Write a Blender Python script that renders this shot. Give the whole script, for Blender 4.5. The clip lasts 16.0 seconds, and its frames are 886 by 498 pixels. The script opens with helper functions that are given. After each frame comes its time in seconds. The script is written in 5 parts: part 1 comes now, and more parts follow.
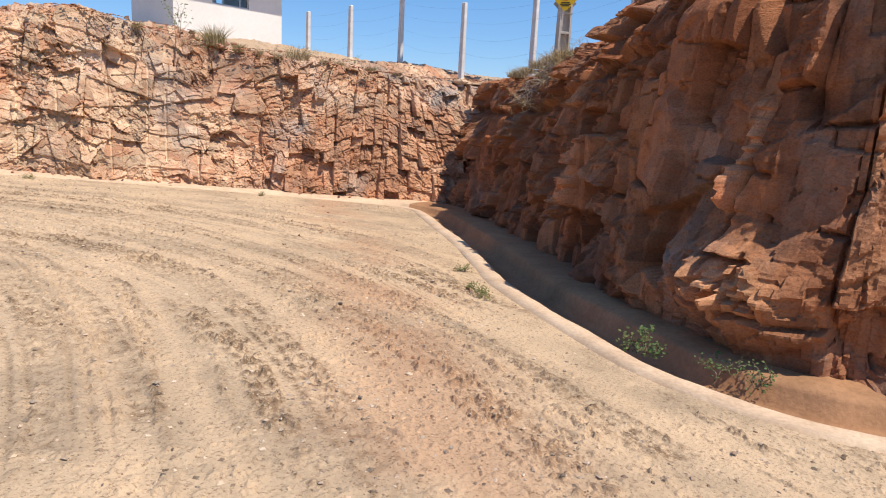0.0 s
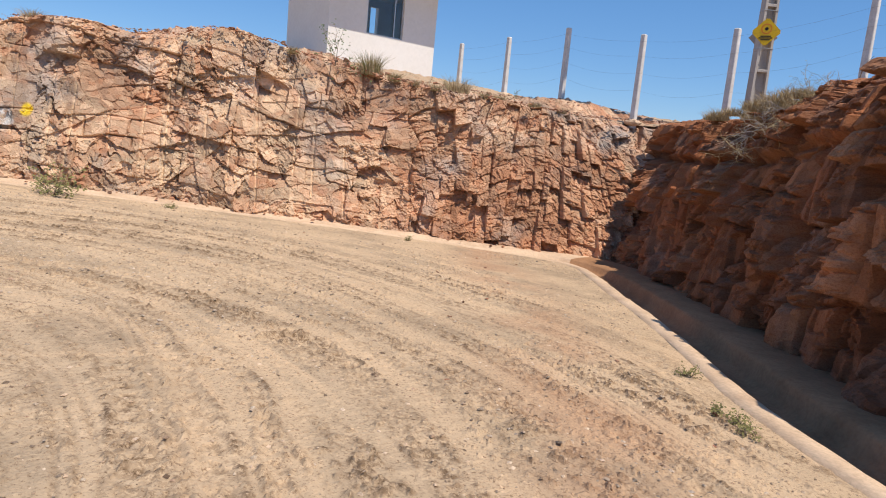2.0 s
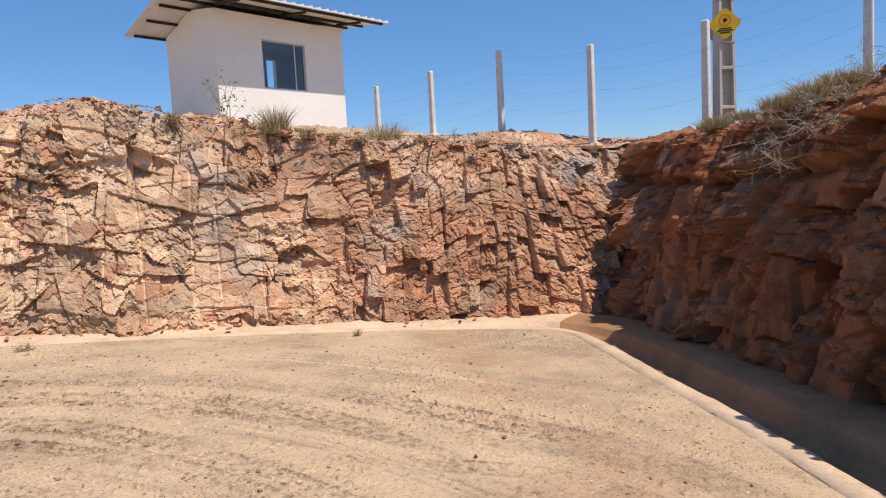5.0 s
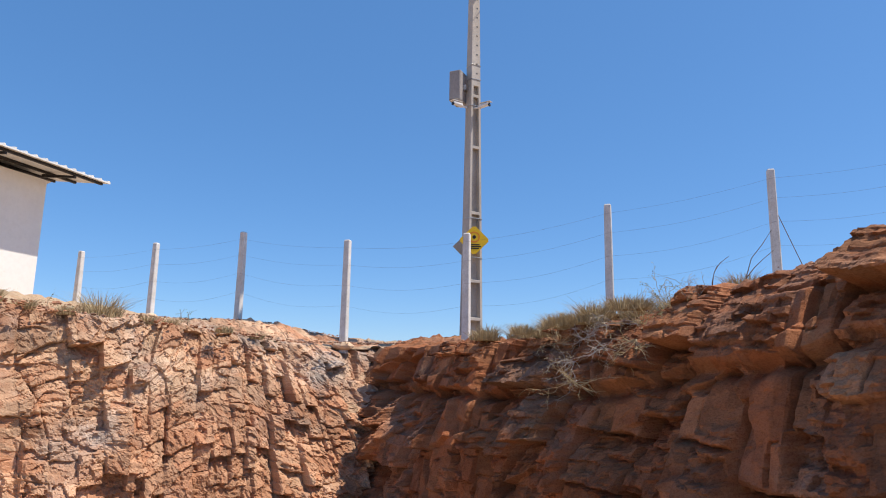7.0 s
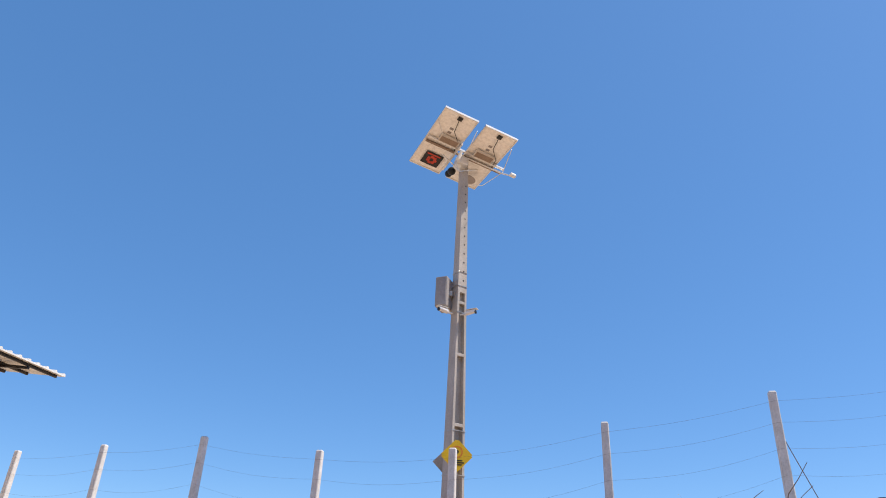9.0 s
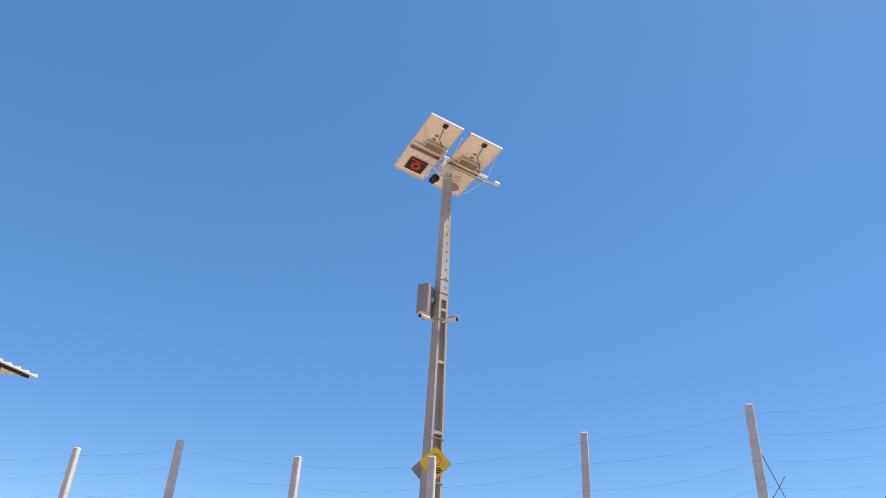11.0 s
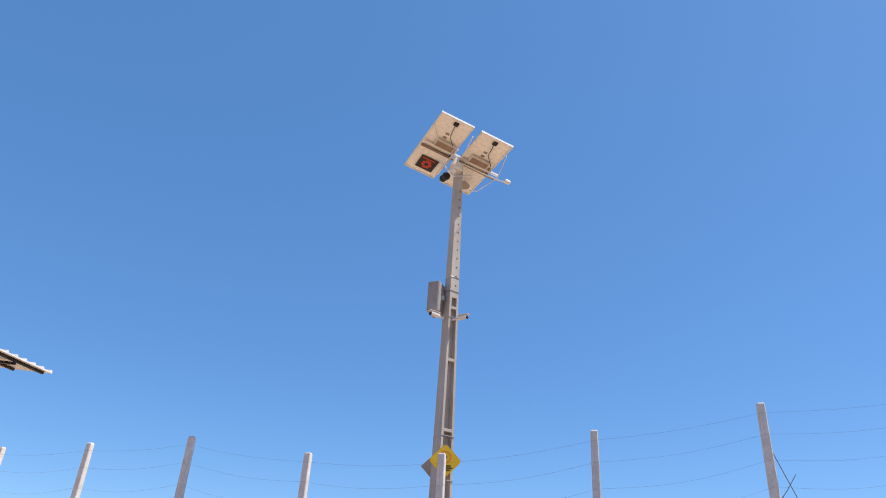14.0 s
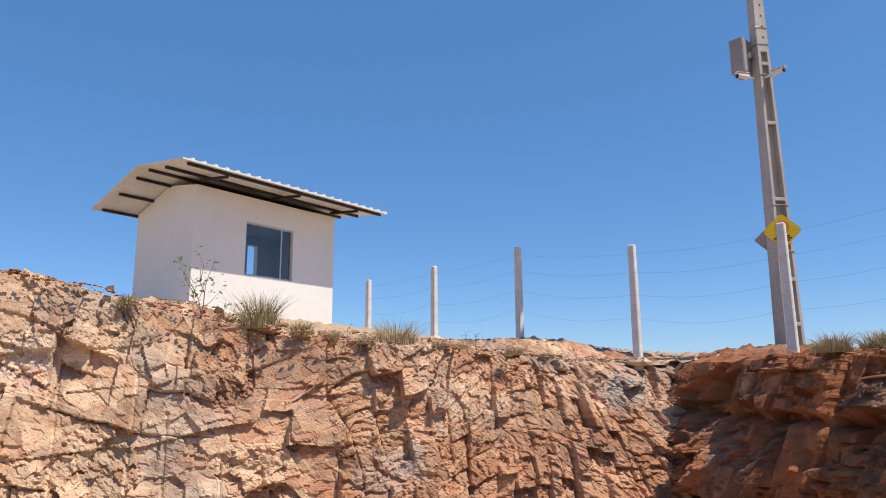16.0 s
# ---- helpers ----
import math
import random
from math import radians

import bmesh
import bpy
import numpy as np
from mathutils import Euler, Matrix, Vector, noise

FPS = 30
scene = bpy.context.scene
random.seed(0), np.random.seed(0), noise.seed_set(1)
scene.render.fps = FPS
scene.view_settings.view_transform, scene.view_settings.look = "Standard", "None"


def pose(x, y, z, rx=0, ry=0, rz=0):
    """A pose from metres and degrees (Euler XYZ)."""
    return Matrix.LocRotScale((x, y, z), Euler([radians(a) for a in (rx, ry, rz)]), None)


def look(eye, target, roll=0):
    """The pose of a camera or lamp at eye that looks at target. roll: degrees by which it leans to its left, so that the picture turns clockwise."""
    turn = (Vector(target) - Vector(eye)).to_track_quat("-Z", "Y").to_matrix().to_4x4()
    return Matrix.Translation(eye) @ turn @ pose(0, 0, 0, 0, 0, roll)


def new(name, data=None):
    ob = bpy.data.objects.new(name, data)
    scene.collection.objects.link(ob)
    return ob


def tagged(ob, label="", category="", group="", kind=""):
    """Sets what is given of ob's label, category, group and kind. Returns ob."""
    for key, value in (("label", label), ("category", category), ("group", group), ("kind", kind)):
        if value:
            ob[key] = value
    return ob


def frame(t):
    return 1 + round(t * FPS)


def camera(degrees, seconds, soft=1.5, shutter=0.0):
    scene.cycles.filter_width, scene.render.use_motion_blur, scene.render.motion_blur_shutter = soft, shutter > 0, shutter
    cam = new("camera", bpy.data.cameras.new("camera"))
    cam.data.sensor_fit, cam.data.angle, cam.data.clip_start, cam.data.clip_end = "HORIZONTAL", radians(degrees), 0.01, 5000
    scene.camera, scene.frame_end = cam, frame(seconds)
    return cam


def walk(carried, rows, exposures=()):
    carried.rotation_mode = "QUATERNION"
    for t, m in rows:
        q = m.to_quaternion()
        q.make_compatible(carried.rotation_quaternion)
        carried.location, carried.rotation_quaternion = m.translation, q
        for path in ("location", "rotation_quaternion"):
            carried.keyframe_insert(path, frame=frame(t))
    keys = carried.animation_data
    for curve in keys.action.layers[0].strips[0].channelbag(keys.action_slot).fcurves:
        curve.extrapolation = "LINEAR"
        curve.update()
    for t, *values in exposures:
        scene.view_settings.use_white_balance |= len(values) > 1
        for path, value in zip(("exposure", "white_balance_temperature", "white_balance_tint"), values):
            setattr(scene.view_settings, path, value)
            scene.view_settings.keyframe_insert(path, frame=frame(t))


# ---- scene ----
cam = camera(65.5, 16.0, soft=1.0)
PATH = [
    (0, (-5.101, -6.055, 1.277), (-3.546, -4.859, 0.889), 3.0),
    (0.5, (-4.961, -5.623, 1.255), (-3.703, -4.11, 0.894), 2.4),
    (1, (-4.682, -5.187, 1.269), (-3.554, -3.59, 0.852), 3.6),
    (1.5, (-4.453, -4.723, 1.279), (-3.232, -3.185, 0.901), 4.0),
    (2, (-4.285, -4.315, 1.288), (-2.954, -2.855, 0.977), 5.4),
    (2.5, (-4.057, -3.993, 1.261), (-2.731, -2.529, 0.946), 5.2),
    (3, (-3.91, -3.595, 1.292), (-2.43, -2.282, 1.0), 4.1),
    (3.2, (-3.834, -3.432, 1.278), (-2.337, -2.132, 1.017), 3.0),
    (5.3, (-2.648, -1.862, 1.449), (-1.149, -0.552, 1.255), -4.1),
    (5.5, (-2.614, -1.664, 1.442), (-1.052, -0.434, 1.224), -3.9),
    (6, (-2.418, -1.316, 1.452), (-0.655, -0.373, 1.515), -1.7),
    (6.5, (-2.182, -1.031, 1.501), (-0.327, -0.351, 1.808), 1.9),
    (7, (-2.106, -0.786, 1.538), (-0.226, -0.209, 1.905), 1.0),
    (7.3, (-1.981, -0.673, 1.54), (-0.129, -0.156, 2.09), 1.3),
    (7.5, (-1.861, -0.567, 1.575), (-0.078, 0.005, 2.279), 0.9),
    (8, (-1.684, -0.389, 1.643), (0.062, 0.058, 2.51), 0.4),
    (8.2, (-1.692, -0.378, 1.654), (0.031, 0.078, 2.561), 1.5),
    (10.3, (-1.779, -0.262, 1.747), (-0.062, 0.172, 2.675), 3.6),
    (10.5, (-1.77, -0.272, 1.743), (-0.051, 0.142, 2.678), 3.3),
    (11, (-1.768, -0.27, 1.728), (-0.048, 0.12, 2.672), 3.1),
    (11.5, (-1.759, -0.292, 1.743), (-0.036, 0.104, 2.677), 3.3),
    (12, (-1.769, -0.3, 1.733), (-0.048, 0.097, 2.671), 3.1),
    (12.5, (-1.776, -0.28, 1.719), (-0.059, 0.109, 2.668), 3.4),
    (13, (-1.775, -0.271, 1.702), (-0.061, 0.123, 2.653), 3.5),
    (13.5, (-1.774, -0.253, 1.683), (-0.06, 0.149, 2.632), 3.8),
    (14, (-1.765, -0.287, 1.702), (-0.051, 0.135, 2.642), 3.7),
    (14.5, (-1.762, -0.246, 1.716), (-0.043, 0.202, 2.635), 3.6),
    (15, (-1.774, -0.21, 1.707), (-0.05, 0.277, 2.595), 3.8),
    (15.5, (-1.691, -0.192, 1.64), (0.043, 0.576, 2.275), 1.9),
    (16, (-1.554, -0.024, 1.699), (-0.015, 1.192, 2.089), -0.4),
]
walk(cam, [(t, look(eye, target, roll)) for t, eye, target, roll in PATH], [(0, 0.26), (1, 0.08), (3.2, 0.08), (6, 0.17), (8, 0.37), (14.8, 0.37), (15.6, 0.23), (16, 0.19)])

# ---------------------------------------------------------------- light
SUN = Vector((0.076, -0.505, 0.88)).normalized()
world = bpy.data.worlds.new("sky")
scene.world = world
world.use_nodes = True
wn = world.node_tree.nodes
sky = wn.new("ShaderNodeTexSky")
sky.sky_type = "NISHITA"
sky.sun_disc = False
sky.sun_elevation = math.asin(SUN.z)
sky.sun_rotation = math.atan2(SUN.x, SUN.y)
sky.altitude = 1500
sky.air_density = 0.92
sky.dust_density = 1.5
sky.ozone_density = 3.0
wn["Background"].inputs["Strength"].default_value = 0.15
deep = wn.new("ShaderNodeHueSaturation")
deep.inputs["Saturation"].default_value = 1.2
world.node_tree.links.new(sky.outputs[0], deep.inputs["Color"])
even = wn.new("ShaderNodeMix")
even.data_type = "RGBA"
even.inputs[0].default_value = 0.42
even.inputs[7].default_value = (0.66, 1.70, 3.75, 1)
world.node_tree.links.new(deep.outputs[0], even.inputs[6])
world.node_tree.links.new(even.outputs[2], wn["Background"].inputs["Color"])
sun_data = bpy.data.lights.new("sun", "SUN")
sun_data.energy = 4.6
sun_data.angle = radians(0.53)
sun_data.color = (1.0, 0.91, 0.79)
sun = new("sun", sun_data)
sun.matrix_world = look(SUN * 50, (0, 0, 0))


# ---------------------------------------------------------------- materials
def material(name, rough=0.9, metal=0.0):
    m = bpy.data.materials.new(name)
    m.use_nodes = True
    b = m.node_tree.nodes["Principled BSDF"]
    b.inputs["Roughness"].default_value = rough
    b.inputs["Metallic"].default_value = metal
    b.inputs["Specular IOR Level"].default_value = 0.25
    return m, m.node_tree.nodes, m.node_tree.links, b


def mixed(nodes, links, fac, a, b, mode="MIX"):
    n = nodes.new("ShaderNodeMix")
    n.data_type, n.blend_type = "RGBA", mode
    for k, v in ((0, fac), (6, a), (7, b)):
        if isinstance(v, bpy.types.NodeSocket):
            links.new(v, n.inputs[k])
        else:
            n.inputs[k].default_value = v if k == 0 else (*v, 1)
    return n.outputs[2]


def grain(nodes, links, scale, detail=4.0, low=0.35, high=0.65, stretch=(1, 1, 1), rough=0.6):
    """A noise between 0 and 1 over the object's own metres."""
    tc = nodes.new("ShaderNodeTexCoord")
    mp = nodes.new("ShaderNodeMapping")
    mp.inputs["Scale"].default_value = stretch
    nz = nodes.new("ShaderNodeTexNoise")
    nz.inputs["Scale"].default_value, nz.inputs["Detail"].default_value = scale, detail
    nz.inputs["Roughness"].default_value = rough
    mr = nodes.new("ShaderNodeMapRange")
    mr.inputs[1].default_value, mr.inputs[2].default_value = low, high
    links.new(tc.outputs["Object"], mp.inputs["Vector"])
    links.new(mp.outputs[0], nz.inputs["Vector"])
    links.new(nz.outputs["Fac"], mr.inputs[0])
    return mr.outputs[0]


def bumped(nodes, links, bsdf, height, strength, distance):
    n = nodes.new("ShaderNodeBump")
    n.inputs["Strength"].default_value, n.inputs["Distance"].default_value = strength, distance
    links.new(height, n.inputs["Height"])
    links.new(n.outputs[0], bsdf.inputs["Normal"])


def channel(nodes, links, name):
    at = nodes.new("ShaderNodeAttribute")
    at.attribute_name = name
    sp = nodes.new("ShaderNodeSeparateColor")
    links.new(at.outputs["Color"], sp.inputs[0])
    return sp.outputs


def rock_material(name, pale, warm, rust, grey):
    m, n, l, b = material(name, 0.92)
    ch = channel(n, l, "block")
    col = mixed(n, l, ch[0], pale, warm)
    col = mixed(n, l, ch[2], col, rust)
    f = grain(n, l, 0.9, 5, 0.5, 0.72)
    col = mixed(n, l, f, col, grey)
    f = grain(n, l, 2.6, 6, 0.52, 0.78, (1, 1, 2.2))
    col = mixed(n, l, f, col, rust)
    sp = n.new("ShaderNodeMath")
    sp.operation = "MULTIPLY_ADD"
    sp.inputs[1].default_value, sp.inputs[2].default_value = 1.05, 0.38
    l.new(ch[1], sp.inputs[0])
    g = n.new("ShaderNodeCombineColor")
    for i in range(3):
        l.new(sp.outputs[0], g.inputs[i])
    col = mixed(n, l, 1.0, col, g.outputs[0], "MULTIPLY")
    f = grain(n, l, 42, 5, 0.34, 0.54, (1, 1, 1.6), 0.8)
    dark = mixed(n, l, 1.0, col, (0.66, 0.58, 0.52), "MULTIPLY")
    col = mixed(n, l, f, dark, col)
    pt = channel(n, l, "spray")
    mask = n.new("ShaderNodeMath")
    mask.operation = "MULTIPLY"
    l.new(pt[0], mask.inputs[0])
    l.new(grain(n, l, 9, 5, 0.35, 0.5), mask.inputs[1])
    col = mixed(n, l, mask.outputs[0], col, (0.78, 0.55, 0.03))
    mask = n.new("ShaderNodeMath")
    mask.operation = "MULTIPLY"
    l.new(pt[1], mask.inputs[0])
    l.new(grain(n, l, 7, 5, 0.4, 0.55), mask.inputs[1])
    col = mixed(n, l, mask.outputs[0], col, mixed(n, l, grain(n, l, 5, 3, 0.45, 0.55), (0.16, 0.15, 0.15), (0.66, 0.63, 0.6)))
    l.new(col, b.inputs["Base Color"])
    bumped(n, l, b, grain(n, l, 24, 6, 0.2, 0.8, (1, 1, 1.8), 0.7), 0.6, 0.025)
    return m


def simple(name, base, other, scale=6.0, rough=0.8, metal=0.0, bump=0.2, depth=0.004, low=0.35, high=0.7, stretch=(1, 1, 1), fine=0.8):
    """A surface of one material with stains and fine grain."""
    m, n, l, b = material(name, rough, metal)
    col = mixed(n, l, grain(n, l, scale, 5, low, high, stretch), base, other)
    dull = mixed(n, l, 1.0, col, (fine, fine, fine), "MULTIPLY")
    col = mixed(n, l, grain(n, l, scale * 12, 4, 0.3, 0.6), dull, col)
    l.new(col, b.inputs["Base Color"])
    if bump:
        bumped(n, l, b, grain(n, l, scale * 14, 5, 0.2, 0.8), bump, depth)
    return m


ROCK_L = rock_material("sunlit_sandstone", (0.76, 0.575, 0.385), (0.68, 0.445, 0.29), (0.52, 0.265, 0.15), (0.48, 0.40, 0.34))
# redder stone of the shaded face, its tones also darkened to deepen the shade
ROCK_R = rock_material("shade_toned_red_sandstone", (0.44, 0.225, 0.115), (0.36, 0.145, 0.066), (0.30, 0.10, 0.042), (0.29, 0.19, 0.14))
LOOSE = rock_material("loose_rock", (0.48, 0.30, 0.19), (0.42, 0.20, 0.12), (0.34, 0.12, 0.06), (0.36, 0.29, 0.24))
PEBBLE = rock_material("pale_gravel", (0.62, 0.50, 0.37), (0.50, 0.36, 0.24), (0.36, 0.2, 0.12), (0.46, 0.4, 0.34))
SOIL = simple("dry_soil_with_rubble", (0.54, 0.35, 0.215), (0.46, 0.37, 0.26), 3.0, 0.95, 0, 0.8, 0.02)
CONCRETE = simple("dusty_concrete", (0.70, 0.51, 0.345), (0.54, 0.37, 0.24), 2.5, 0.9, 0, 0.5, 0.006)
# drain concrete in dark red-brown, the channel's shade put into its colour
DRAIN = simple("shade_toned_drain_concrete", (0.42, 0.225, 0.115), (0.29, 0.15, 0.075), 2.0, 0.95, 0, 0.5, 0.008)
POLE_CONCRETE = simple("weathered_grey_concrete", (0.50, 0.46, 0.42), (0.36, 0.32, 0.28), 3.0, 0.85, 0, 0.4, 0.004, stretch=(1, 1, 0.25))
POST_PAINT = simple("whitewashed_concrete", (0.72, 0.70, 0.68), (0.56, 0.52, 0.48), 4.0, 0.8, 0, 0.3, 0.003)
WALL_PAINT = simple("white_plaster_paint", (0.80, 0.77, 0.735), (0.75, 0.71, 0.665), 0.9, 0.75, 0, 0.15, 0.002, 0.35, 0.8, fine=0.95)
ROOF_WHITE = simple("white_coated_sheet_metal", (0.78, 0.77, 0.74), (0.66, 0.64, 0.6), 2.0, 0.45, 0, 0.1, 0.002)
STEEL_DARK = simple("black_painted_steel", (0.02, 0.02, 0.022), (0.05, 0.04, 0.035), 5.0, 0.5, 0, 0.1, 0.002)
GALV = simple("galvanised_steel", (0.55, 0.55, 0.54), (0.42, 0.42, 0.42), 8.0, 0.4, 0.7, 0.1, 0.001)
ALU = simple("bright_aluminium", (0.80, 0.79, 0.77), (0.7, 0.69, 0.67), 8.0, 0.35, 0.6, 0.05, 0.001)
BACKSHEET = simple("white_backsheet", (0.92, 0.90, 0.87), (0.88, 0.85, 0.81), 1.2, 0.5, 0, 0.05, 0.001)
CELL = simple("dark_blue_cells", (0.012, 0.018, 0.05), (0.02, 0.03, 0.07), 4, 0.15, 0, 0, 0)
GREY_BOX = simple("grey_polyester", (0.34, 0.31, 0.30), (0.27, 0.25, 0.24), 3, 0.6, 0, 0.1, 0.002)
PALE_BOX = simple("pale_enamel", (0.62, 0.57, 0.51), (0.52, 0.47, 0.42), 4, 0.6, 0, 0.1, 0.002)
RAIL_BROWN = simple("tarnished_steel", (0.34, 0.25, 0.19), (0.24, 0.18, 0.14), 6, 0.6, 0.2, 0.1, 0.002)
BLACK = simple("black_plastic", (0.015, 0.015, 0.016), (0.03, 0.03, 0.03), 9, 0.45, 0, 0, 0)
WHITE_PLASTIC = simple("white_plastic", (0.8, 0.8, 0.79), (0.7, 0.7, 0.69), 6, 0.4, 0, 0, 0)
YELLOW = simple("yellow_sign_enamel", (0.80, 0.52, 0.02), (0.72, 0.46, 0.03), 5, 0.5, 0, 0, 0)
ORANGE = simple("orange_ring_paint", (0.75, 0.26, 0.03), (0.7, 0.22, 0.03), 5, 0.5, 0, 0, 0)
RED = simple("red_print", (0.55, 0.06, 0.03), (0.45, 0.05, 0.03), 9, 0.5, 0, 0, 0)
WIRE = simple("rusty_wire", (0.22, 0.17, 0.14), (0.15, 0.11, 0.09), 20, 0.6, 0.5, 0, 0)
LEAF = simple("olive_leaf", (0.15, 0.155, 0.05), (0.28, 0.24, 0.09), 8, 0.7, 0, 0, 0)
GREEN = simple("green_leaf", (0.07, 0.12, 0.03), (0.12, 0.15, 0.05), 8, 0.7, 0, 0, 0)
STRAW = simple("dry_straw", (0.52, 0.41, 0.24), (0.36, 0.27, 0.15), 6, 0.9, 0, 0, 0)
TWIG = simple("dry_twig", (0.30, 0.22, 0.15), (0.20, 0.14, 0.09), 9, 0.9, 0, 0, 0)
ROOT = simple("grey_root", (0.50, 0.45, 0.40), (0.36, 0.30, 0.25), 9, 0.9, 0, 0, 0)
GLASS, gn, gl, gb = material("window_glass", 0.03)
gb.inputs["Base Color"].default_value = (0.9, 0.94, 0.94, 1)
gb.inputs["Transmission Weight"].default_value = 1.0
gb.inputs["IOR"].default_value = 1.45
ROOM = simple("dim_room_plaster", (0.80, 0.79, 0.77), (0.72, 0.71, 0.69), 2, 0.9, 0, 0, 0)


def ground_material():
    m, n, l, b = material("dusty_gravel_earth", 0.95)
    ch = channel(n, l, "track")
    dust, gravel, earth = (0.575, 0.415, 0.265), (0.40, 0.293, 0.19), (0.18, 0.112, 0.062)
    col = mixed(n, l, grain(n, l, 0.8, 7, 0.42, 0.6, (1, 1, 1), 0.68), dust, gravel)
    col = mixed(n, l, grain(n, l, 3.0, 6, 0.52, 0.75, (1, 1, 1), 0.7), col, dust)
    crumbly = n.new("ShaderNodeMath")
    crumbly.operation = "MULTIPLY"
    l.new(ch[0], crumbly.inputs[0])
    l.new(grain(n, l, 26, 5, 0.40, 0.52, (1, 1, 1), 0.8), crumbly.inputs[1])
    col = mixed(n, l, crumbly.outputs[0], col, earth)
    col = mixed(n, l, ch[1], col, (0.64, 0.45, 0.28))
    col = mixed(n, l, ch[2], col, (0.46, 0.25, 0.14))
    speck = mixed(n, l, 1.0, col, (0.46, 0.41, 0.37), "MULTIPLY")
    col = mixed(n, l, grain(n, l, 48, 4, 0.34, 0.46, (1, 1, 1), 0.8), speck, col)
    # single grains of gravel, each of its own tone
    tc = n.new("ShaderNodeTexCoord")
    heights = []
    for scale, dark, pale in ((75, (0.62, 0.57, 0.53), (1.22, 1.2, 1.18)), (34, (0.60, 0.54, 0.50), (1.3, 1.3, 1.3))):
        vo = n.new("ShaderNodeTexVoronoi")
        vo.inputs["Scale"].default_value = scale
        l.new(tc.outputs["Object"], vo.inputs["Vector"])
        sp = n.new("ShaderNodeSeparateColor")
        l.new(vo.outputs["Color"], sp.inputs[0])
        tone = mixed(n, l, sp.outputs[0], dark, pale)
        lone = n.new("ShaderNodeMapRange")
        lone.inputs[1].default_value, lone.inputs[2].default_value = (0.45, 0.7) if scale > 50 else (0.8, 0.86)
        l.new(sp.outputs[1], lone.inputs[0])
        inside = n.new("ShaderNodeMapRange")
        inside.inputs[1].default_value, inside.inputs[2].default_value = 0.5, 0.25
        l.new(vo.outputs["Distance"], inside.inputs[0])
        both = n.new("ShaderNodeMath")
        both.operation = "MULTIPLY"
        l.new(lone.outputs[0], both.inputs[0])
        l.new(inside.outputs[0], both.inputs[1])
        loose = n.new("ShaderNodeMath")
        loose.operation = "MULTIPLY"
        l.new(both.outputs[0], loose.inputs[0])
        l.new(grain(n, l, 1.3, 4, 0.36, 0.6), loose.inputs[1])
        col = mixed(n, l, loose.outputs[0], col, mixed(n, l, 1.0, col, tone, "MULTIPLY"))
        heights.append(loose.outputs[0])
    l.new(col, b.inputs["Base Color"])
    high = n.new("ShaderNodeMath")
    high.operation = "MULTIPLY_ADD"
    high.inputs[1].default_value = 0.5
    l.new(heights[1], high.inputs[0])
    l.new(grain(n, l, 34, 5, 0.25, 0.75, (1, 1, 1), 0.7), high.inputs[2])
    bumped(n, l, b, high.outputs[0], 0.6, 0.016)
    return m


GROUND = ground_material()


# ---------------------------------------------------------------- mesh helpers
def mesh_object(name, bm, mat, parent=None, smooth=False):
    me = bpy.data.meshes.new(name)
    bm.to_mesh(me)
    bm.free()
    for mt in (mat if isinstance(mat, (list, tuple)) else [mat]):
        me.materials.append(mt)
    if smooth:
        me.polygons.foreach_set("use_smooth", [True] * len(me.polygons))
    ob = new(name, me)
    ob.parent = parent
    return ob


def part(name, bm, mat, parent, label="", smooth=False):
    ob = mesh_object(name, bm, mat, parent, smooth)
    return tagged(ob, label) if label else ob


def thing(name, at, label, category, group=""):
    ob = new(name)
    ob.matrix_basis = at if isinstance(at, Matrix) else Matrix.Translation(at)
    return tagged(ob, label, category, group)


def box(x0, x1, y0, y1, z0, z1, bevel=0.0, bm=None, m=None):
    bm = bm or bmesh.new()
    made = bmesh.ops.create_cube(bm, size=1)["verts"]
    for v in made:
        v.co = Vector((x0 + (v.co.x + 0.5) * (x1 - x0), y0 + (v.co.y + 0.5) * (y1 - y0), z0 + (v.co.z + 0.5) * (z1 - z0)))
    if bevel:
        es = {e for v in made for e in v.link_edges}
        made = bmesh.ops.bevel(bm, geom=list(es), offset=bevel, segments=2, affect="EDGES", profile=0.5)["verts"]
    if m is not None:
        bmesh.ops.transform(bm, matrix=m, verts=list({v for v in made}))
    return bm


def rod(points, radius, sides=6, bm=None, taper=1.0):
    """A round bar through the points."""
    bm = bm or bmesh.new()
    pts = [Vector(p) for p in points]
    rings = []
    for i, p in enumerate(pts):
        d = (pts[min(i + 1, len(pts) - 1)] - pts[max(i - 1, 0)]).normalized()
        a = d.orthogonal().normalized()
        c = d.cross(a)
        r = radius * (1 + (taper - 1) * i / max(1, len(pts) - 1))
        rings.append([bm.verts.new(p + r * (math.cos(k * math.tau / sides) * a + math.sin(k * math.tau / sides) * c)) for k in range(sides)])
    for u, v in zip(rings, rings[1:]):
        for k in range(sides):
            bm.faces.new((u[k], u[(k + 1) % sides], v[(k + 1) % sides], v[k]))
    bm.faces.new(list(reversed(rings[0])))
    bm.faces.new(rings[-1])
    return bm


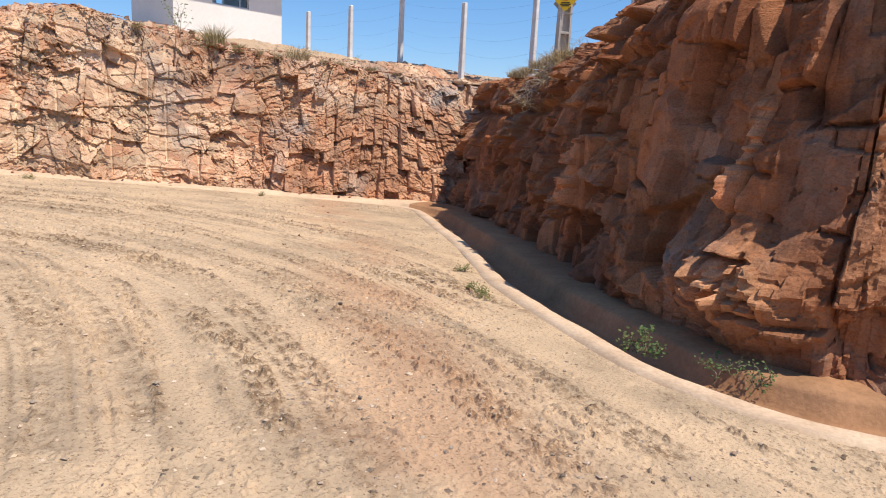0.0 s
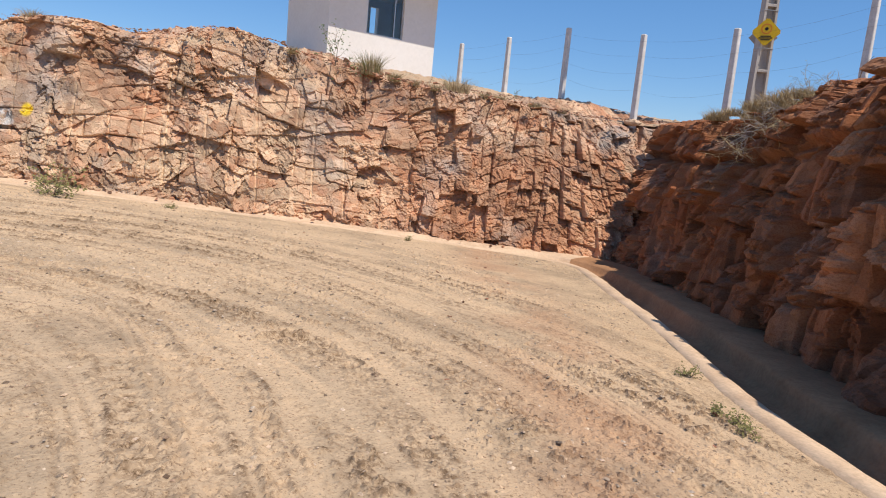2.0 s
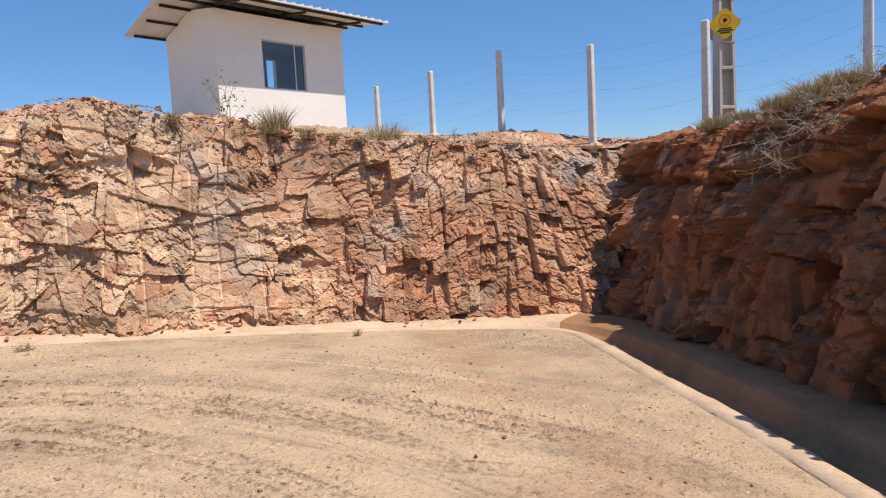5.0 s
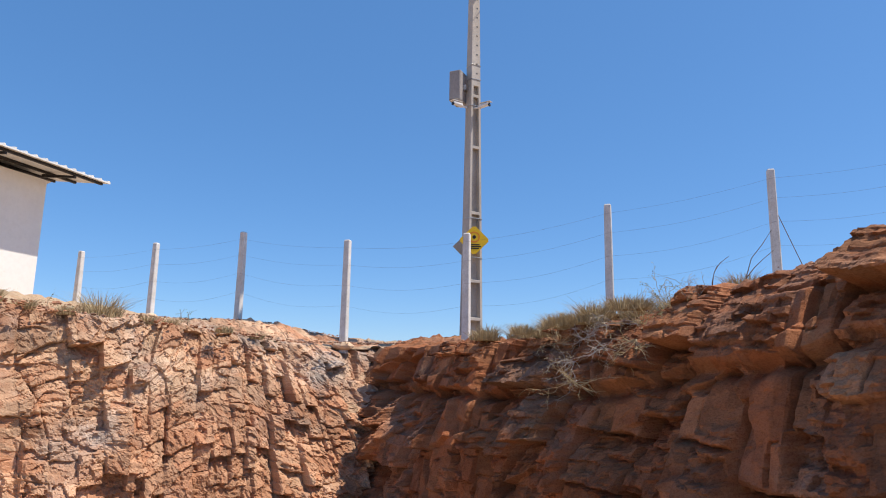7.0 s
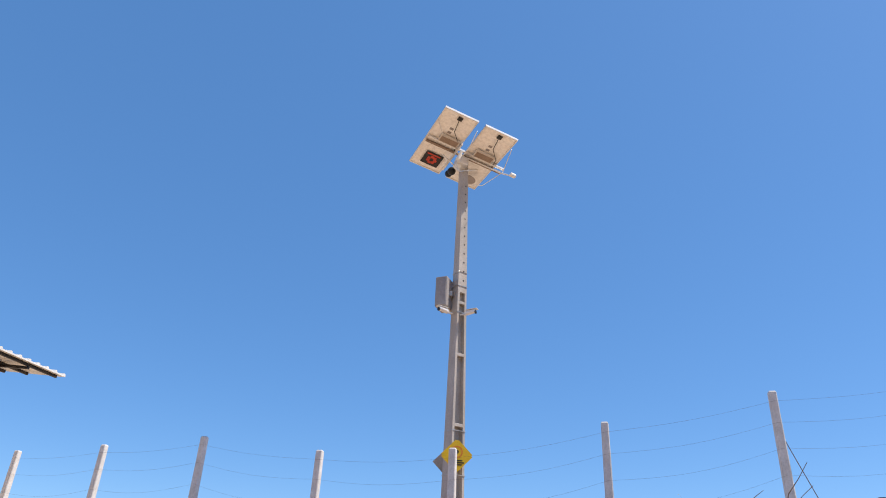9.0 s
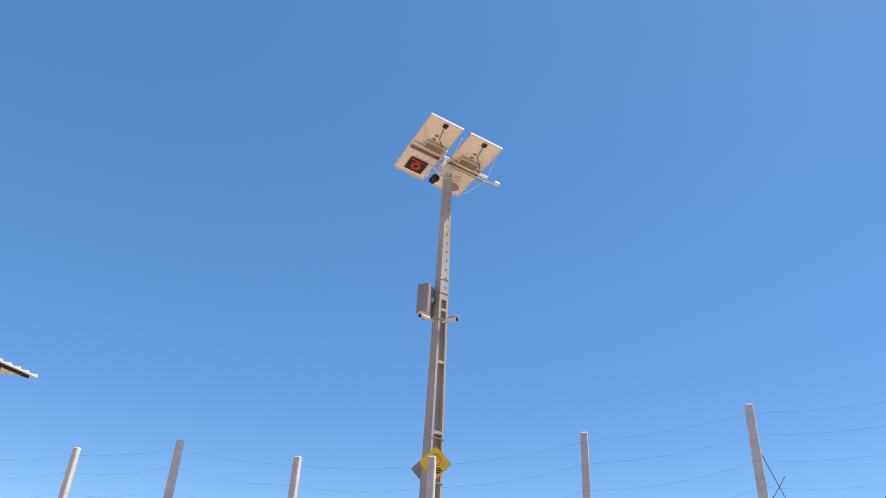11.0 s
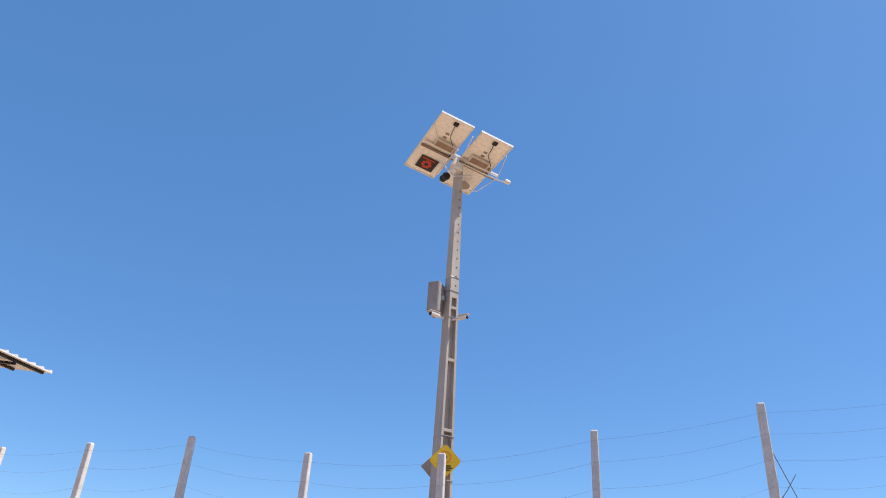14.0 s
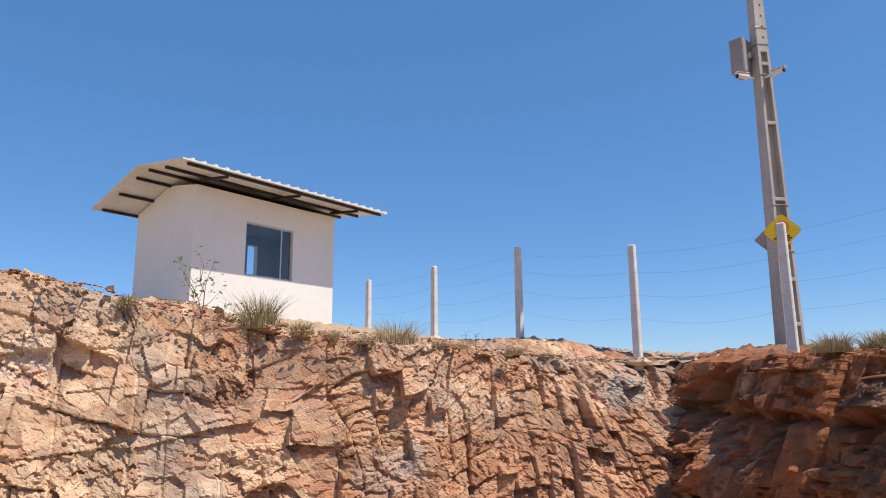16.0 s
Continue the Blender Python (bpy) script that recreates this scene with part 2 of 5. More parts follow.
def grid_mesh(name, X, Y, Z, mat, attribute=None, colours=None, keep=None, smooth=False):
    """A sheet from three arrays of one shape; colours: arrays of that shape for the channels of an attribute."""
    r, c = X.shape
    co = np.stack([X, Y, Z], -1).reshape(-1, 3)
    i = np.arange(r * c).reshape(r, c)
    q = np.stack([i[:-1, :-1], i[:-1, 1:], i[1:, 1:], i[1:, :-1]], -1)
    q = q[keep] if keep is not None else q.reshape(-1, 4)
    me = bpy.data.meshes.new(name)
    me.vertices.add(len(co))
    me.vertices.foreach_set("co", co.ravel())
    me.loops.add(q.size)
    me.loops.foreach_set("vertex_index", q.ravel())
    me.polygons.add(len(q))
    me.polygons.foreach_set("loop_start", np.arange(0, q.size, 4))
    if attribute:
        at = me.attributes.new(attribute, "FLOAT_COLOR", "POINT")
        rgba = np.ones((len(co), 4))
        for k, a in enumerate(colours):
            rgba[:, k] = a.ravel()
        at.data.foreach_set("color", rgba.ravel())
    me.update(calc_edges=True)
    me.polygons.foreach_set("use_smooth", np.full(len(q), smooth))
    me.materials.append(mat)
    return new(name, me)


TABLE = np.random.default_rng(5).random((256, 256, 8))


def soft_noise(x, y, seed=0):
    """Smooth value noise from 0 to 1."""
    ix, iy = np.floor(x).astype(int), np.floor(y).astype(int)
    fx, fy = x - ix, y - iy
    fx, fy = fx * fx * (3 - 2 * fx), fy * fy * (3 - 2 * fy)
    k = seed % 8
    o = seed * 17
    g = lambda a, b: TABLE[(ix + a + o) % 256, (iy + b + o * 3) % 256, k]
    return (g(0, 0) * (1 - fx) + g(1, 0) * fx) * (1 - fy) + (g(0, 1) * (1 - fx) + g(1, 1) * fx) * fy


def rough_noise(x, y, seed=0, octaves=4):
    return sum(soft_noise(x * 2 ** o, y * 2 ** o, seed + o) * 0.5 ** o for o in range(octaves)) / sum(0.5 ** o for o in range(octaves))


def blocks(x, y, seed):
    """Cracked blocks: for each place its block's four random numbers, its offset from the block's middle and the distance to the crack."""
    ix, iy = np.floor(x).astype(int), np.floor(y).astype(int)
    best, second = np.full(x.shape, 9.0), np.full(x.shape, 9.0)
    rnd = np.zeros(x.shape + (4,))
    off = np.zeros(x.shape + (2,))
    o = seed * 31
    for a in (-1, 0, 1):
        for b in (-1, 0, 1):
            t = TABLE[(ix + a + o) % 256, (iy + b + o * 7) % 256]
            dx, dy = x - (ix + a + 0.1 + 0.8 * t[..., 0]), y - (iy + b + 0.1 + 0.8 * t[..., 1])
            d = np.maximum(np.abs(dx), np.abs(dy)) * 0.75 + np.hypot(dx, dy) * 0.35
            closer = d < best
            second = np.where(closer, best, np.minimum(second, d))
            best = np.where(closer, d, best)
            rnd[closer] = t[closer][:, 2:6]
            off[closer] = np.stack([dx, dy], -1)[closer]
    return rnd, off, second - best


# ---------------------------------------------------------------- lie of the land
def floor_z(x, y):
    """The sloping yard."""
    near = np.exp(-((x / 30) ** 2 + (y / 30) ** 2))
    return -0.3336 + near * (-0.0775 * x + 0.0213 * y)


def smooth_line(points, step):
    """A line through the points, rounded at them and cut into even steps."""
    p = np.array(points, float)
    for _ in range(3):
        q = [p[0]]
        for a, b in zip(p, p[1:]):
            q += [0.75 * a + 0.25 * b, 0.25 * a + 0.75 * b]
        p = np.array(q + [p[-1]])
    d = np.r_[0, np.cumsum(np.hypot(*np.diff(p, axis=0).T))]
    s = np.arange(0, d[-1], step)
    x, y = np.interp(s, d, p[:, 0]), np.interp(s, d, p[:, 1])
    tx, ty = np.gradient(x), np.gradient(y)
    n = np.hypot(tx, ty)
    return s, x, y, tx / n, ty / n


# foot of the two cut faces, walked from the inner corner outwards
FOOT_L = [(8.8, 2.2), (5.9, 3.85), (3.7, 5.45), (2.0, 6.45), (0.4, 7.3), (-2.1, 8.55), (-4.2, 10.2), (-9.0, 13.5)]
FOOT_R = [(8.3, 4.75), (5.85, 2.02), (3.60, -0.64), (1.90, -2.26), (0.50, -3.66), (-0.15, -4.6), (-0.36, -5.3), (-0.30, -5.85), (0.6, -6.8), (3.0, -8.5), (6.5, -10.5)]
CORNER = np.array((5.9, 3.9))
ALONG_L = np.array((-0.8783, 0.4781))
ALONG_R = np.array((-0.6407, -0.7678))


def rim_left(x, y):
    s = (x - CORNER[0]) * ALONG_L[0] + (y - CORNER[1]) * ALONG_L[1]
    return np.interp(s, [-3, -1.6, 0.3, 2.0, 3.5, 4.3, 5.3, 6.0, 6.6, 7.4, 8.4, 9.5, 10.7, 16], [1.9, 1.95, 2.14, 2.2, 2.38, 2.52, 2.75, 2.93, 2.8, 2.58, 2.74, 2.66, 2.18, 2.05])


def rim_right(x, y):
    s = -((x + 0.85) * ALONG_R[0] + (y + 4.35) * ALONG_R[1])
    return np.interp(s, [-8, 2, 3.6, 4.2, 4.9, 5.3, 6.0, 6.5, 7.5, 8.6, 9.3, 10.6, 13], [3.3, 3.0, 2.68, 2.62, 2.52, 2.42, 2.36, 2.26, 2.1, 2.03, 2.03, 2.0, 1.95])


LAND = np.array([(8.64, 4.25, 2.06), (9.06, 6.61, 2.50), (9.45, 8.91, 2.66), (9.9, 11.3, 2.98), (8.13, 1.97, 2.02), (8.23, -0.19, 2.34), (8.61, -2.51, 2.83), (10.23, 2.38, 2.25),
                 (5.8, 11.9, 3.12), (7.6, 11.9, 3.12), (9.4, 11.9, 3.12), (5.8, 14.2, 3.2), (9.4, 14.2, 3.2), (9.2, -5.2, 3.1), (3.6, 9.2, 2.9), (1.5, 9.5, 3.0), (-1.8, 12.0, 2.6), (6.2, 8.5, 2.55)])
_ll, _lx, _ly, _tx, _ty = smooth_line(FOOT_L, 0.8)
RIM_L_PTS = np.stack([_lx + 0.95 * 0.478, _ly + 0.95 * 0.878], -1)[3:]
_ll, _lx, _ly, _tx, _ty = smooth_line(FOOT_R, 0.8)
RIM_R_PTS = np.stack([_lx + 1.10 * 0.768, _ly - 1.10 * 0.641], -1)[4:]


def land_z(x, y):
    """The untouched land above the cut."""
    w = np.zeros_like(x)
    z = np.zeros_like(x)
    pts = [(*p,) for p in LAND] + [(a, b, float(rim_left(a, b))) for a, b in RIM_L_PTS] + [(a, b, float(rim_right(a, b))) for a, b in RIM_R_PTS]
    for a, b, c in pts:
        k = 1 / ((x - a) ** 2 + (y - b) ** 2 + 0.02) ** 1.6
        w += k
        z += k * c
    far = np.clip((np.hypot(x - 4, y - 3) - 9) / 30, 0, 8)
    return z / w - 0.9 * far


# ---------------------------------------------------------------- ground sheet
fine_x = np.arange(-6.2, 5.9, 0.018)
fine_y = np.arange(-6.6, 8.4, 0.018)
grow = np.array([0.1 * 1.35 ** k for k in range(32)]).cumsum()
gx = np.r_[fine_x[0] - grow[::-1], fine_x, fine_x[-1] + grow]
gy = np.r_[fine_y[0] - grow[::-1], fine_y, fine_y[-1] + grow]
GX, GY = np.meshgrid(gx, gy)
GZ = floor_z(GX, GY)
close = (np.abs(GX) < 9) & (np.abs(GY) < 11)

# road edge of the drain, from the outer end of the sunlit face round the corner to the shaded face
EDGE = [(-9.3, 12.6), (-4.3, 9.75), (-2.25, 8.15), (0.2, 6.95), (1.8, 6.05), (3.45, 5.05), (4.75, 4.0), (5.35, 3.45), (5.4, 2.9), (4.98, 2.36), (3.74, 1.03), (2.88, -0.02), (1.3, -1.62),
        (0.64, -2.24), (-0.42, -3.75), (-0.88, -4.45), (-1.04, -5.3), (-0.92, -6.0), (-0.1, -7.15), (2.4, -9.0), (6.0, -11.0)]
es, ex, ey, etx, ety = smooth_line(EDGE, 0.05)


def edge_offset(x, y):
    """Metres outwards over the drain's road edge (negative on the yard)."""
    d = np.full(x.shape, 1e9)
    sign = np.ones(x.shape)
    for k in range(0, len(ex), 5):
        dd = np.hypot(x - ex[k], y - ey[k])
        near = dd < d
        d = np.where(near, dd, d)
        sign = np.where(near, np.sign((x - ex[k]) * -ety[k] + (y - ey[k]) * etx[k]), sign)
    return d * sign


EO = np.where(close, 0, -9.0)
EO[close] = edge_offset(GX[close], GY[close])

# wheel ruts: bent lines with a half width and a depth
RUTS = [
    ([(-7.5, 3.6), (-4.3, 4.0), (-2.86, 3.62), (-1.85, 2.7), (-1.19, 1.16), (-1.05, -0.3), (-1.15, -1.75), (-1.6, -3.4), (-2.8, -5.5)], 0.13, 0.030),
    ([(-7.5, 4.4), (-4.3, 4.6), (-2.75, 4.29), (-1.09, 3.9), (-0.46, 1.8), (-0.4, 0.3), (-0.46, -0.9), (-0.9, -2.6), (-1.9, -5.0)], 0.13, 0.028),
    ([(-7.5, 1.0), (-4.47, 1.2), (-3.5, 1.05), (-3.0, 0.32), (-3.12, -0.58), (-3.25, -1.2), (-3.42, -1.7), (-3.9, -2.9), (-4.5, -4.4)], 0.11, 0.026),
    ([(-3.4, 1.9), (-2.72, 1.0), (-2.68, 0.26), (-2.87, -0.67), (-2.99, -1.3), (-3.12, -1.8), (-3.6, -3.2)], 0.10, 0.026),
    ([(-2.7, -0.5), (-2.55, -0.54), (-2.50, -0.93), (-2.69, -1.36), (-2.86, -1.73), (-3.2, -2.6)], 0.06, 0.026),
    ([(-0.15, 1.4), (0.5, 0.7), (0.85, 0.0), (0.74, -1.1), (0.2, -2.3)], 0.10, 0.024),
    ([(0.5, 4.1), (0.8, 3.56), (1.1, 2.5), (1.35, 1.3), (1.54, 0.21), (1.4, -0.7), (0.6, -2.0)], 0.16, 0.034),
    ([(-6.5, 2.2), (-4.0, 2.3), (-2.7, 1.9), (-2.0, 0.9), (-1.75, -0.2), (-1.9, -1.4), (-2.6, -3.2), (-3.3, -4.6)], 0.11, 0.018),
    ([(-6.5, 5.2), (-3.4, 5.3), (-1.2, 4.7), (0.2, 3.3), (0.62, 2.3), (0.5, 0.9)], 0.13, 0.018),
    ([(-2.05, -0.20), (-1.85, -0.16), (-1.69, -0.26), (-1.75, -0.72), (-1.82, -1.12)], 0.09, 0.05),
]
TR = np.zeros_like(GX)
DU = np.zeros_like(GX)
for k, (line, half, depth) in enumerate(RUTS):
    s, x, y, tx, ty = smooth_line(line, 0.06)
    sel = (GX > x.min() - 1) & (GX < x.max() + 1) & (GY > y.min() - 1) & (GY < y.max() + 1)
    px, py = GX[sel], GY[sel]
    wob = 0.06 * (rough_noise(px * 1.3, py * 1.3, k) - 0.5)
    d = np.full(px.shape, 1e9)
    at = np.zeros(px.shape)
    side = np.ones(px.shape)
    for j in range(len(x)):
        dd = np.hypot(px - x[j], py - y[j])
        near = dd < d
        d = np.where(near, dd, d)
        at = np.where(near, s[j], at)
        side = np.where(near, (px - x[j]) * -ty[j] + (py - y[j]) * tx[j], side)
    half = half * 0.8
    u = (side + wob) / half
    fade = np.clip(rough_noise(px * 0.8 + 9, py * 0.8, k + 3) * 2.4 - 0.55, 0, 1) * np.clip((2.2 - d / half), 0, 1)
    lug = np.clip(0.5 + 1.6 * np.sin((at + np.abs(side) * 0.5) * math.tau / (0.085 + 0.01 * (k % 3))), 0, 1)
    groove = np.exp(-(u / 0.75) ** 4)
    lip = np.exp(-((np.abs(u) - 1.25) / 0.3) ** 2)
    crumb = rough_noise(px * 22, py * 22, k, 2) - 0.38
    GZ[sel] += fade * depth * (-0.45 * groove + 0.42 * groove * lug * (np.abs(u) < 0.9) + lip * (0.15 + 1.6 * np.clip(crumb, -0.1, 1)))
    TR[sel] = np.maximum(TR[sel], np.clip(fade * 1.3, 0, 1) * np.clip(lip * 1.1 + groove * (0.15 + 0.8 * (1 - lug)), 0, 1) * np.clip(0.35 + crumb * 4, 0, 1))
    DU[sel] = np.maximum(DU[sel], np.exp(-((u - 3) / 1.2) ** 2) * 0.5)
# fine triple grooves of a car tyre
for line in ([(-3.2, 1.8), (-2.76, 1.08), (-2.84, 0.08), (-3.02, -0.77), (-3.13, -1.25), (-3.3, -2.0), (-3.9, -3.4)], [(-3.9, 0.6), (-3.45, -0.2), (-3.5, -1.2), (-3.75, -2.2), (-4.3, -3.6)], [(-0.9, 4.4), (0.0, 2.6), (0.25, 0.9), (0.1, -0.8), (-0.6, -2.4)]):
    s, x, y, tx, ty = smooth_line(line, 0.05)
    sel = (GX > x.min() - 0.3) & (GX < x.max() + 0.3) & (GY > y.min() - 0.3) & (GY < y.max() + 0.3)
    px, py = GX[sel], GY[sel]
    d = np.full(px.shape, 1e9)
    side = np.full(px.shape, 9.0)
    for j in range(len(x)):
        dd = np.hypot(px - x[j], py - y[j])
        near = dd < d
        d = np.where(near, dd, d)
        side = np.where(near, (px - x[j]) * -ty[j] + (py - y[j]) * tx[j], side)
    cuts = sum(np.exp(-((side - o) / 0.013) ** 2) for o in (-0.075, 0.0, 0.075)) * (d < 0.2) * np.clip(rough_noise(px * 2, py * 2, 2) * 4 - 1.2, 0, 1)
    GZ[sel] -= 0.010 * cuts
    TR[sel] = np.maximum(TR[sel] * (1 - 0.7 * np.exp(-(side / 0.11) ** 4) * (d < 0.2)), 0.55 * cuts)
s, x, y, tx, ty = smooth_line([(-9.5, 3.2)] + RUTS[0][0] + [(-4.0, -9.0)], 0.15)
px, py = GX[close], GY[close]
d = np.full(px.shape, 1e9)
side = np.zeros(px.shape)
at = np.zeros(px.shape)
for j in range(len(x)):
    dd = np.hypot(px - x[j], py - y[j])
    near = dd < d
    d = np.where(near, dd, d)
    at = np.where(near, s[j], at)
    side = np.where(near, np.sign((px - x[j]) * -ty[j] + (py - y[j]) * tx[j]), side)
lane = d * side + 0.10 * (rough_noise(px * 0.9, py * 0.9, 2) - 0.5)
streak = 0.6 * rough_noise(lane * 11, at * 0.35, 3, 4) + 0.4 * rough_noise(lane * 3, at * 0.25 + 7, 5, 3)
bands = np.clip((streak - 0.50) * 14, 0, 1) * np.clip(rough_noise(px * 0.5, py * 0.5 + 3, 1) * 3 - 0.9, 0, 1) * np.clip(1.6 - np.abs(lane - 0.2) / 2.6, 0, 1)
crumbs = rough_noise(px * 20, py * 20, 4, 3)
TR[close] = np.maximum(TR[close], 0.95 * bands * np.clip(crumbs * 5 - 1.9, 0, 1))
GZ[close] += 0.008 * (streak - 0.5) * np.clip(1.6 - np.abs(lane - 0.2) / 2.6, 0, 1) + 0.05 * bands * np.clip(crumbs - 0.48, 0, 1) * 2
pale = np.clip((rough_noise(px * 0.45 + 5, py * 0.45, 3) - 0.5) * 6, 0, 1) * np.clip((0.46 - streak) * 9, 0, 1)
DU[close] = np.maximum(DU[close], 0.8 * pale)
patch = np.clip((1.1 - np.hypot((GX + 5.3) / 1.0, (GY + 0.5) / 1.7) + 0.35 * (rough_noise(GX * 2.5, GY * 2.5, 1) - 0.5)) * 6, 0, 1) * close
DU = np.maximum(DU, patch)
TR = TR * (1 - patch)
RD = np.exp(-(((GX - 0.9) * 0.77 - (GY - 0.2) * 0.64 - 0.1) / 0.55) ** 2) * np.clip(rough_noise(GX * 1.1, GY * 1.1, 6) * 2 - 0.75, 0, 0.5) * close
stony = np.clip(rough_noise(GX * 0.9, GY * 0.9, 3) * 3 - 1.0, 0.2, 1)
rubble = np.clip(rough_noise(GX * 9, GY * 9, 2) - 0.55, 0, 1) * 0.025 + np.clip(rough_noise(GX * 24, GY * 24, 6, 2) - 0.58, 0, 1) * 0.075 * stony + np.clip(rough_noise(GX * 3.1, GY * 3.1, 4) - 0.5, 0, 1) * 0.014
GZ += rubble * close * (1 - patch) + 0.03 * (rough_noise(GX * 0.6, GY * 0.6, 1) - 0.5) * close
GZ = np.where(EO > 0.02, floor_z(GX, GY) - 0.6, np.where(EO > -0.35, GZ * np.clip(-EO / 0.35, 0, 1) + floor_z(GX, GY) * (1 - np.clip(-EO / 0.35, 0, 1)), GZ))
tagged(grid_mesh("ground", GX, GY, GZ, GROUND, "track", (TR, DU * close, RD)), "pale dusty yard of compacted earth and gravel with wheel ruts", "ground", kind="structure")

# ---------------------------------------------------------------- concrete drain along the foot of the faces
wl = np.clip((es - 16.6) / 2.5, 0, 1)          # narrow under the sunlit face, wide under the shaded one
prof_w = [(-0.02, -0.08), (0.0, 0.012), (0.20, 0.02), (0.24, 0.0), (0.29, -0.07), (0.34, -0.12), (0.58, -0.13), (0.64, -0.09), (0.68, 0.04), (0.71, 0.08), (1.0, 0.11), (1.6, 0.12)]
prof_n = [(-0.02, -0.08), (0.0, 0.012), (0.15, 0.02), (0.18, 0.01), (0.22, -0.02), (0.26, -0.03), (0.33, -0.03), (0.38, 0.0), (0.42, 0.03), (0.44, 0.035), (0.7, 0.05), (1.2, 0.06)]
DX, DY, DZ = (np.zeros((len(prof_w), len(es))) for _ in range(3))
for k, ((a, b), (c, d)) in enumerate(zip(prof_w, prof_n)):
    off = a * wl + c * (1 - wl) + 0.02 * (rough_noise(es * 2, es * 0 + k, 3) - 0.5)
    DX[k], DY[k] = ex - ety * off, ey + etx * off
    DZ[k] = floor_z(DX[k], DY[k]) + b * wl + d * (1 - wl) + 0.03 * (rough_noise(es * 3.0, es * 0 + k * 0.7, 5) - 0.5)
tagged(grid_mesh("kerb", DX[:4], DY[:4], DZ[:4], CONCRETE, smooth=True), "dust-covered concrete kerb along the yard", "kerb", kind="structure")
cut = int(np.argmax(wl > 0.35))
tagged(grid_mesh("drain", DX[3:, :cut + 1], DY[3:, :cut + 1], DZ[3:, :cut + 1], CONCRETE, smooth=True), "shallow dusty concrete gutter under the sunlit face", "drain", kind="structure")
tagged(grid_mesh("drain", DX[3:, cut:], DY[3:, cut:], DZ[3:, cut:], DRAIN, smooth=True), "concrete drain channel under the shaded face, its colour darkened for the shade", "drain", kind="structure")


# ---------------------------------------------------------------- cut rock faces
ROWS = 205


def rock_face(name, foot, outward, rim, setback, shape, mat, label, seed, step=0.0145, grooves=(), sprays=()):
    s, fx, fy, tx, ty = smooth_line(foot, step)
    s = s - s[np.argmin(np.hypot(fx - CORNER[0], fy - CORNER[1]))]
    nx, ny = (ty, -tx) if outward > 0 else (-ty, tx)      # from the yard into the rock
    up = np.r_[np.linspace(0, 1, ROWS), 1 + np.cumsum(np.linspace(0.01, 0.09, 34))]
    S, U = np.meshgrid(s, up)
    FX, FY, NX, NY = (np.broadcast_to(a, S.shape) for a in (fx, fy, nx, ny))
    face = np.clip(U, 0, 1)
    back = np.clip(U - 1, 0, None)
    z0 = floor_z(FX, FY) - 0.12
    top = setback(np.ones_like(U), S)
    RX, RY = FX + NX * top, FY + NY * top
    zr = rim(RX, RY)
    H = zr - z0
    h = face * H
    set_in = setback(face, S) + back
    disp, tint, shade, rust = shape(S, h, H, seed)
    for g, lo, hi in grooves:
        lean = g + 0.04 * (h - 1.0) * math.sin(g * 5)
        m = np.exp(-((S - lean) / 0.022) ** 4) * (h > lo) * (h < hi)
        disp = disp - 0.035 * m * (1 - ((S - lean) / 0.03) ** 2).clip(0, 1)
        rust = np.clip(rust - 0.7 * m, 0, 1)
        tint = tint * (1 - 0.4 * m)
        shade = np.clip(shade + 0.15 * m, 0, 1.2)
    keep_disp = np.exp(-(back / 0.35) ** 1.5)
    out = disp * keep_disp
    X = FX + NX * (set_in - out)
    Y = FY + NY * (set_in - out)
    lz = land_z(X[ROWS:], Y[ROWS:])
    Z = z0 + h
    mixin = np.clip(back[ROWS:] / 0.6, 0, 1)
    Z[ROWS:] = zr[ROWS:] * (1 - mixin) + lz * mixin
    Z += (0.10 * (rough_noise(S * 2.2, U * 5, seed) - 0.5) + 0.30 * disp * np.clip(face - 0.6, 0, 0.4)) * np.clip(1.2 - back, 0.2, 1)
    rough_top = np.clip(rough_noise(X * 7, Y * 7, seed + 2) - 0.5, 0, 1) * 0.22
    Z += rough_top * np.clip(back * 4, 0, 1)
    ob = grid_mesh(name, X, Y, Z, mat, "block", (tint, shade, rust))
    spray = np.zeros((X.size, 4))
    for k, sx, sh, r in sprays:
        blob = np.hypot((S - sx) * 1.2, h - sh) + 0.25 * r * (rough_noise(S * 9, h * 9, k) - 0.5)
        spray[:, k] = np.maximum(spray[:, k], np.clip((r - blob) / (0.35 * r), 0, 1).ravel())
    at = ob.data.attributes.new("spray", "FLOAT_COLOR", "POINT")
    at.data.foreach_set("color", spray.ravel())
    return tagged(ob, label, "rock face", kind="structure")


def worn(a, times=2):
    """Rounds the steps between blocks."""
    for _ in range(times):
        for ax in (0, 1):
            p = np.roll(a, 1, ax)
            n = np.roll(a, -1, ax)
            a = 0.25 * p + 0.5 * a + 0.25 * n
    return a


def turned(x, y, angle):
    return x * np.cos(angle) - y * np.sin(angle), x * np.sin(angle) + y * np.cos(angle)


def split(v, key, seed):
    """Uneven steps along v, drawn anew for each key: the step's number, its place within it and its width."""
    g = lambda i: i + 0.64 * (TABLE[(i + seed * 13) % 256, (key * 7 + seed * 29) % 256, seed % 8] - 0.5)
    i = np.floor(v).astype(int)
    i = np.where(v < g(i), i - 1, np.where(v >= g(i + 1), i + 1, i))
    lo, hi = g(i), g(i + 1)
    return i, (v - lo) / (hi - lo), hi - lo


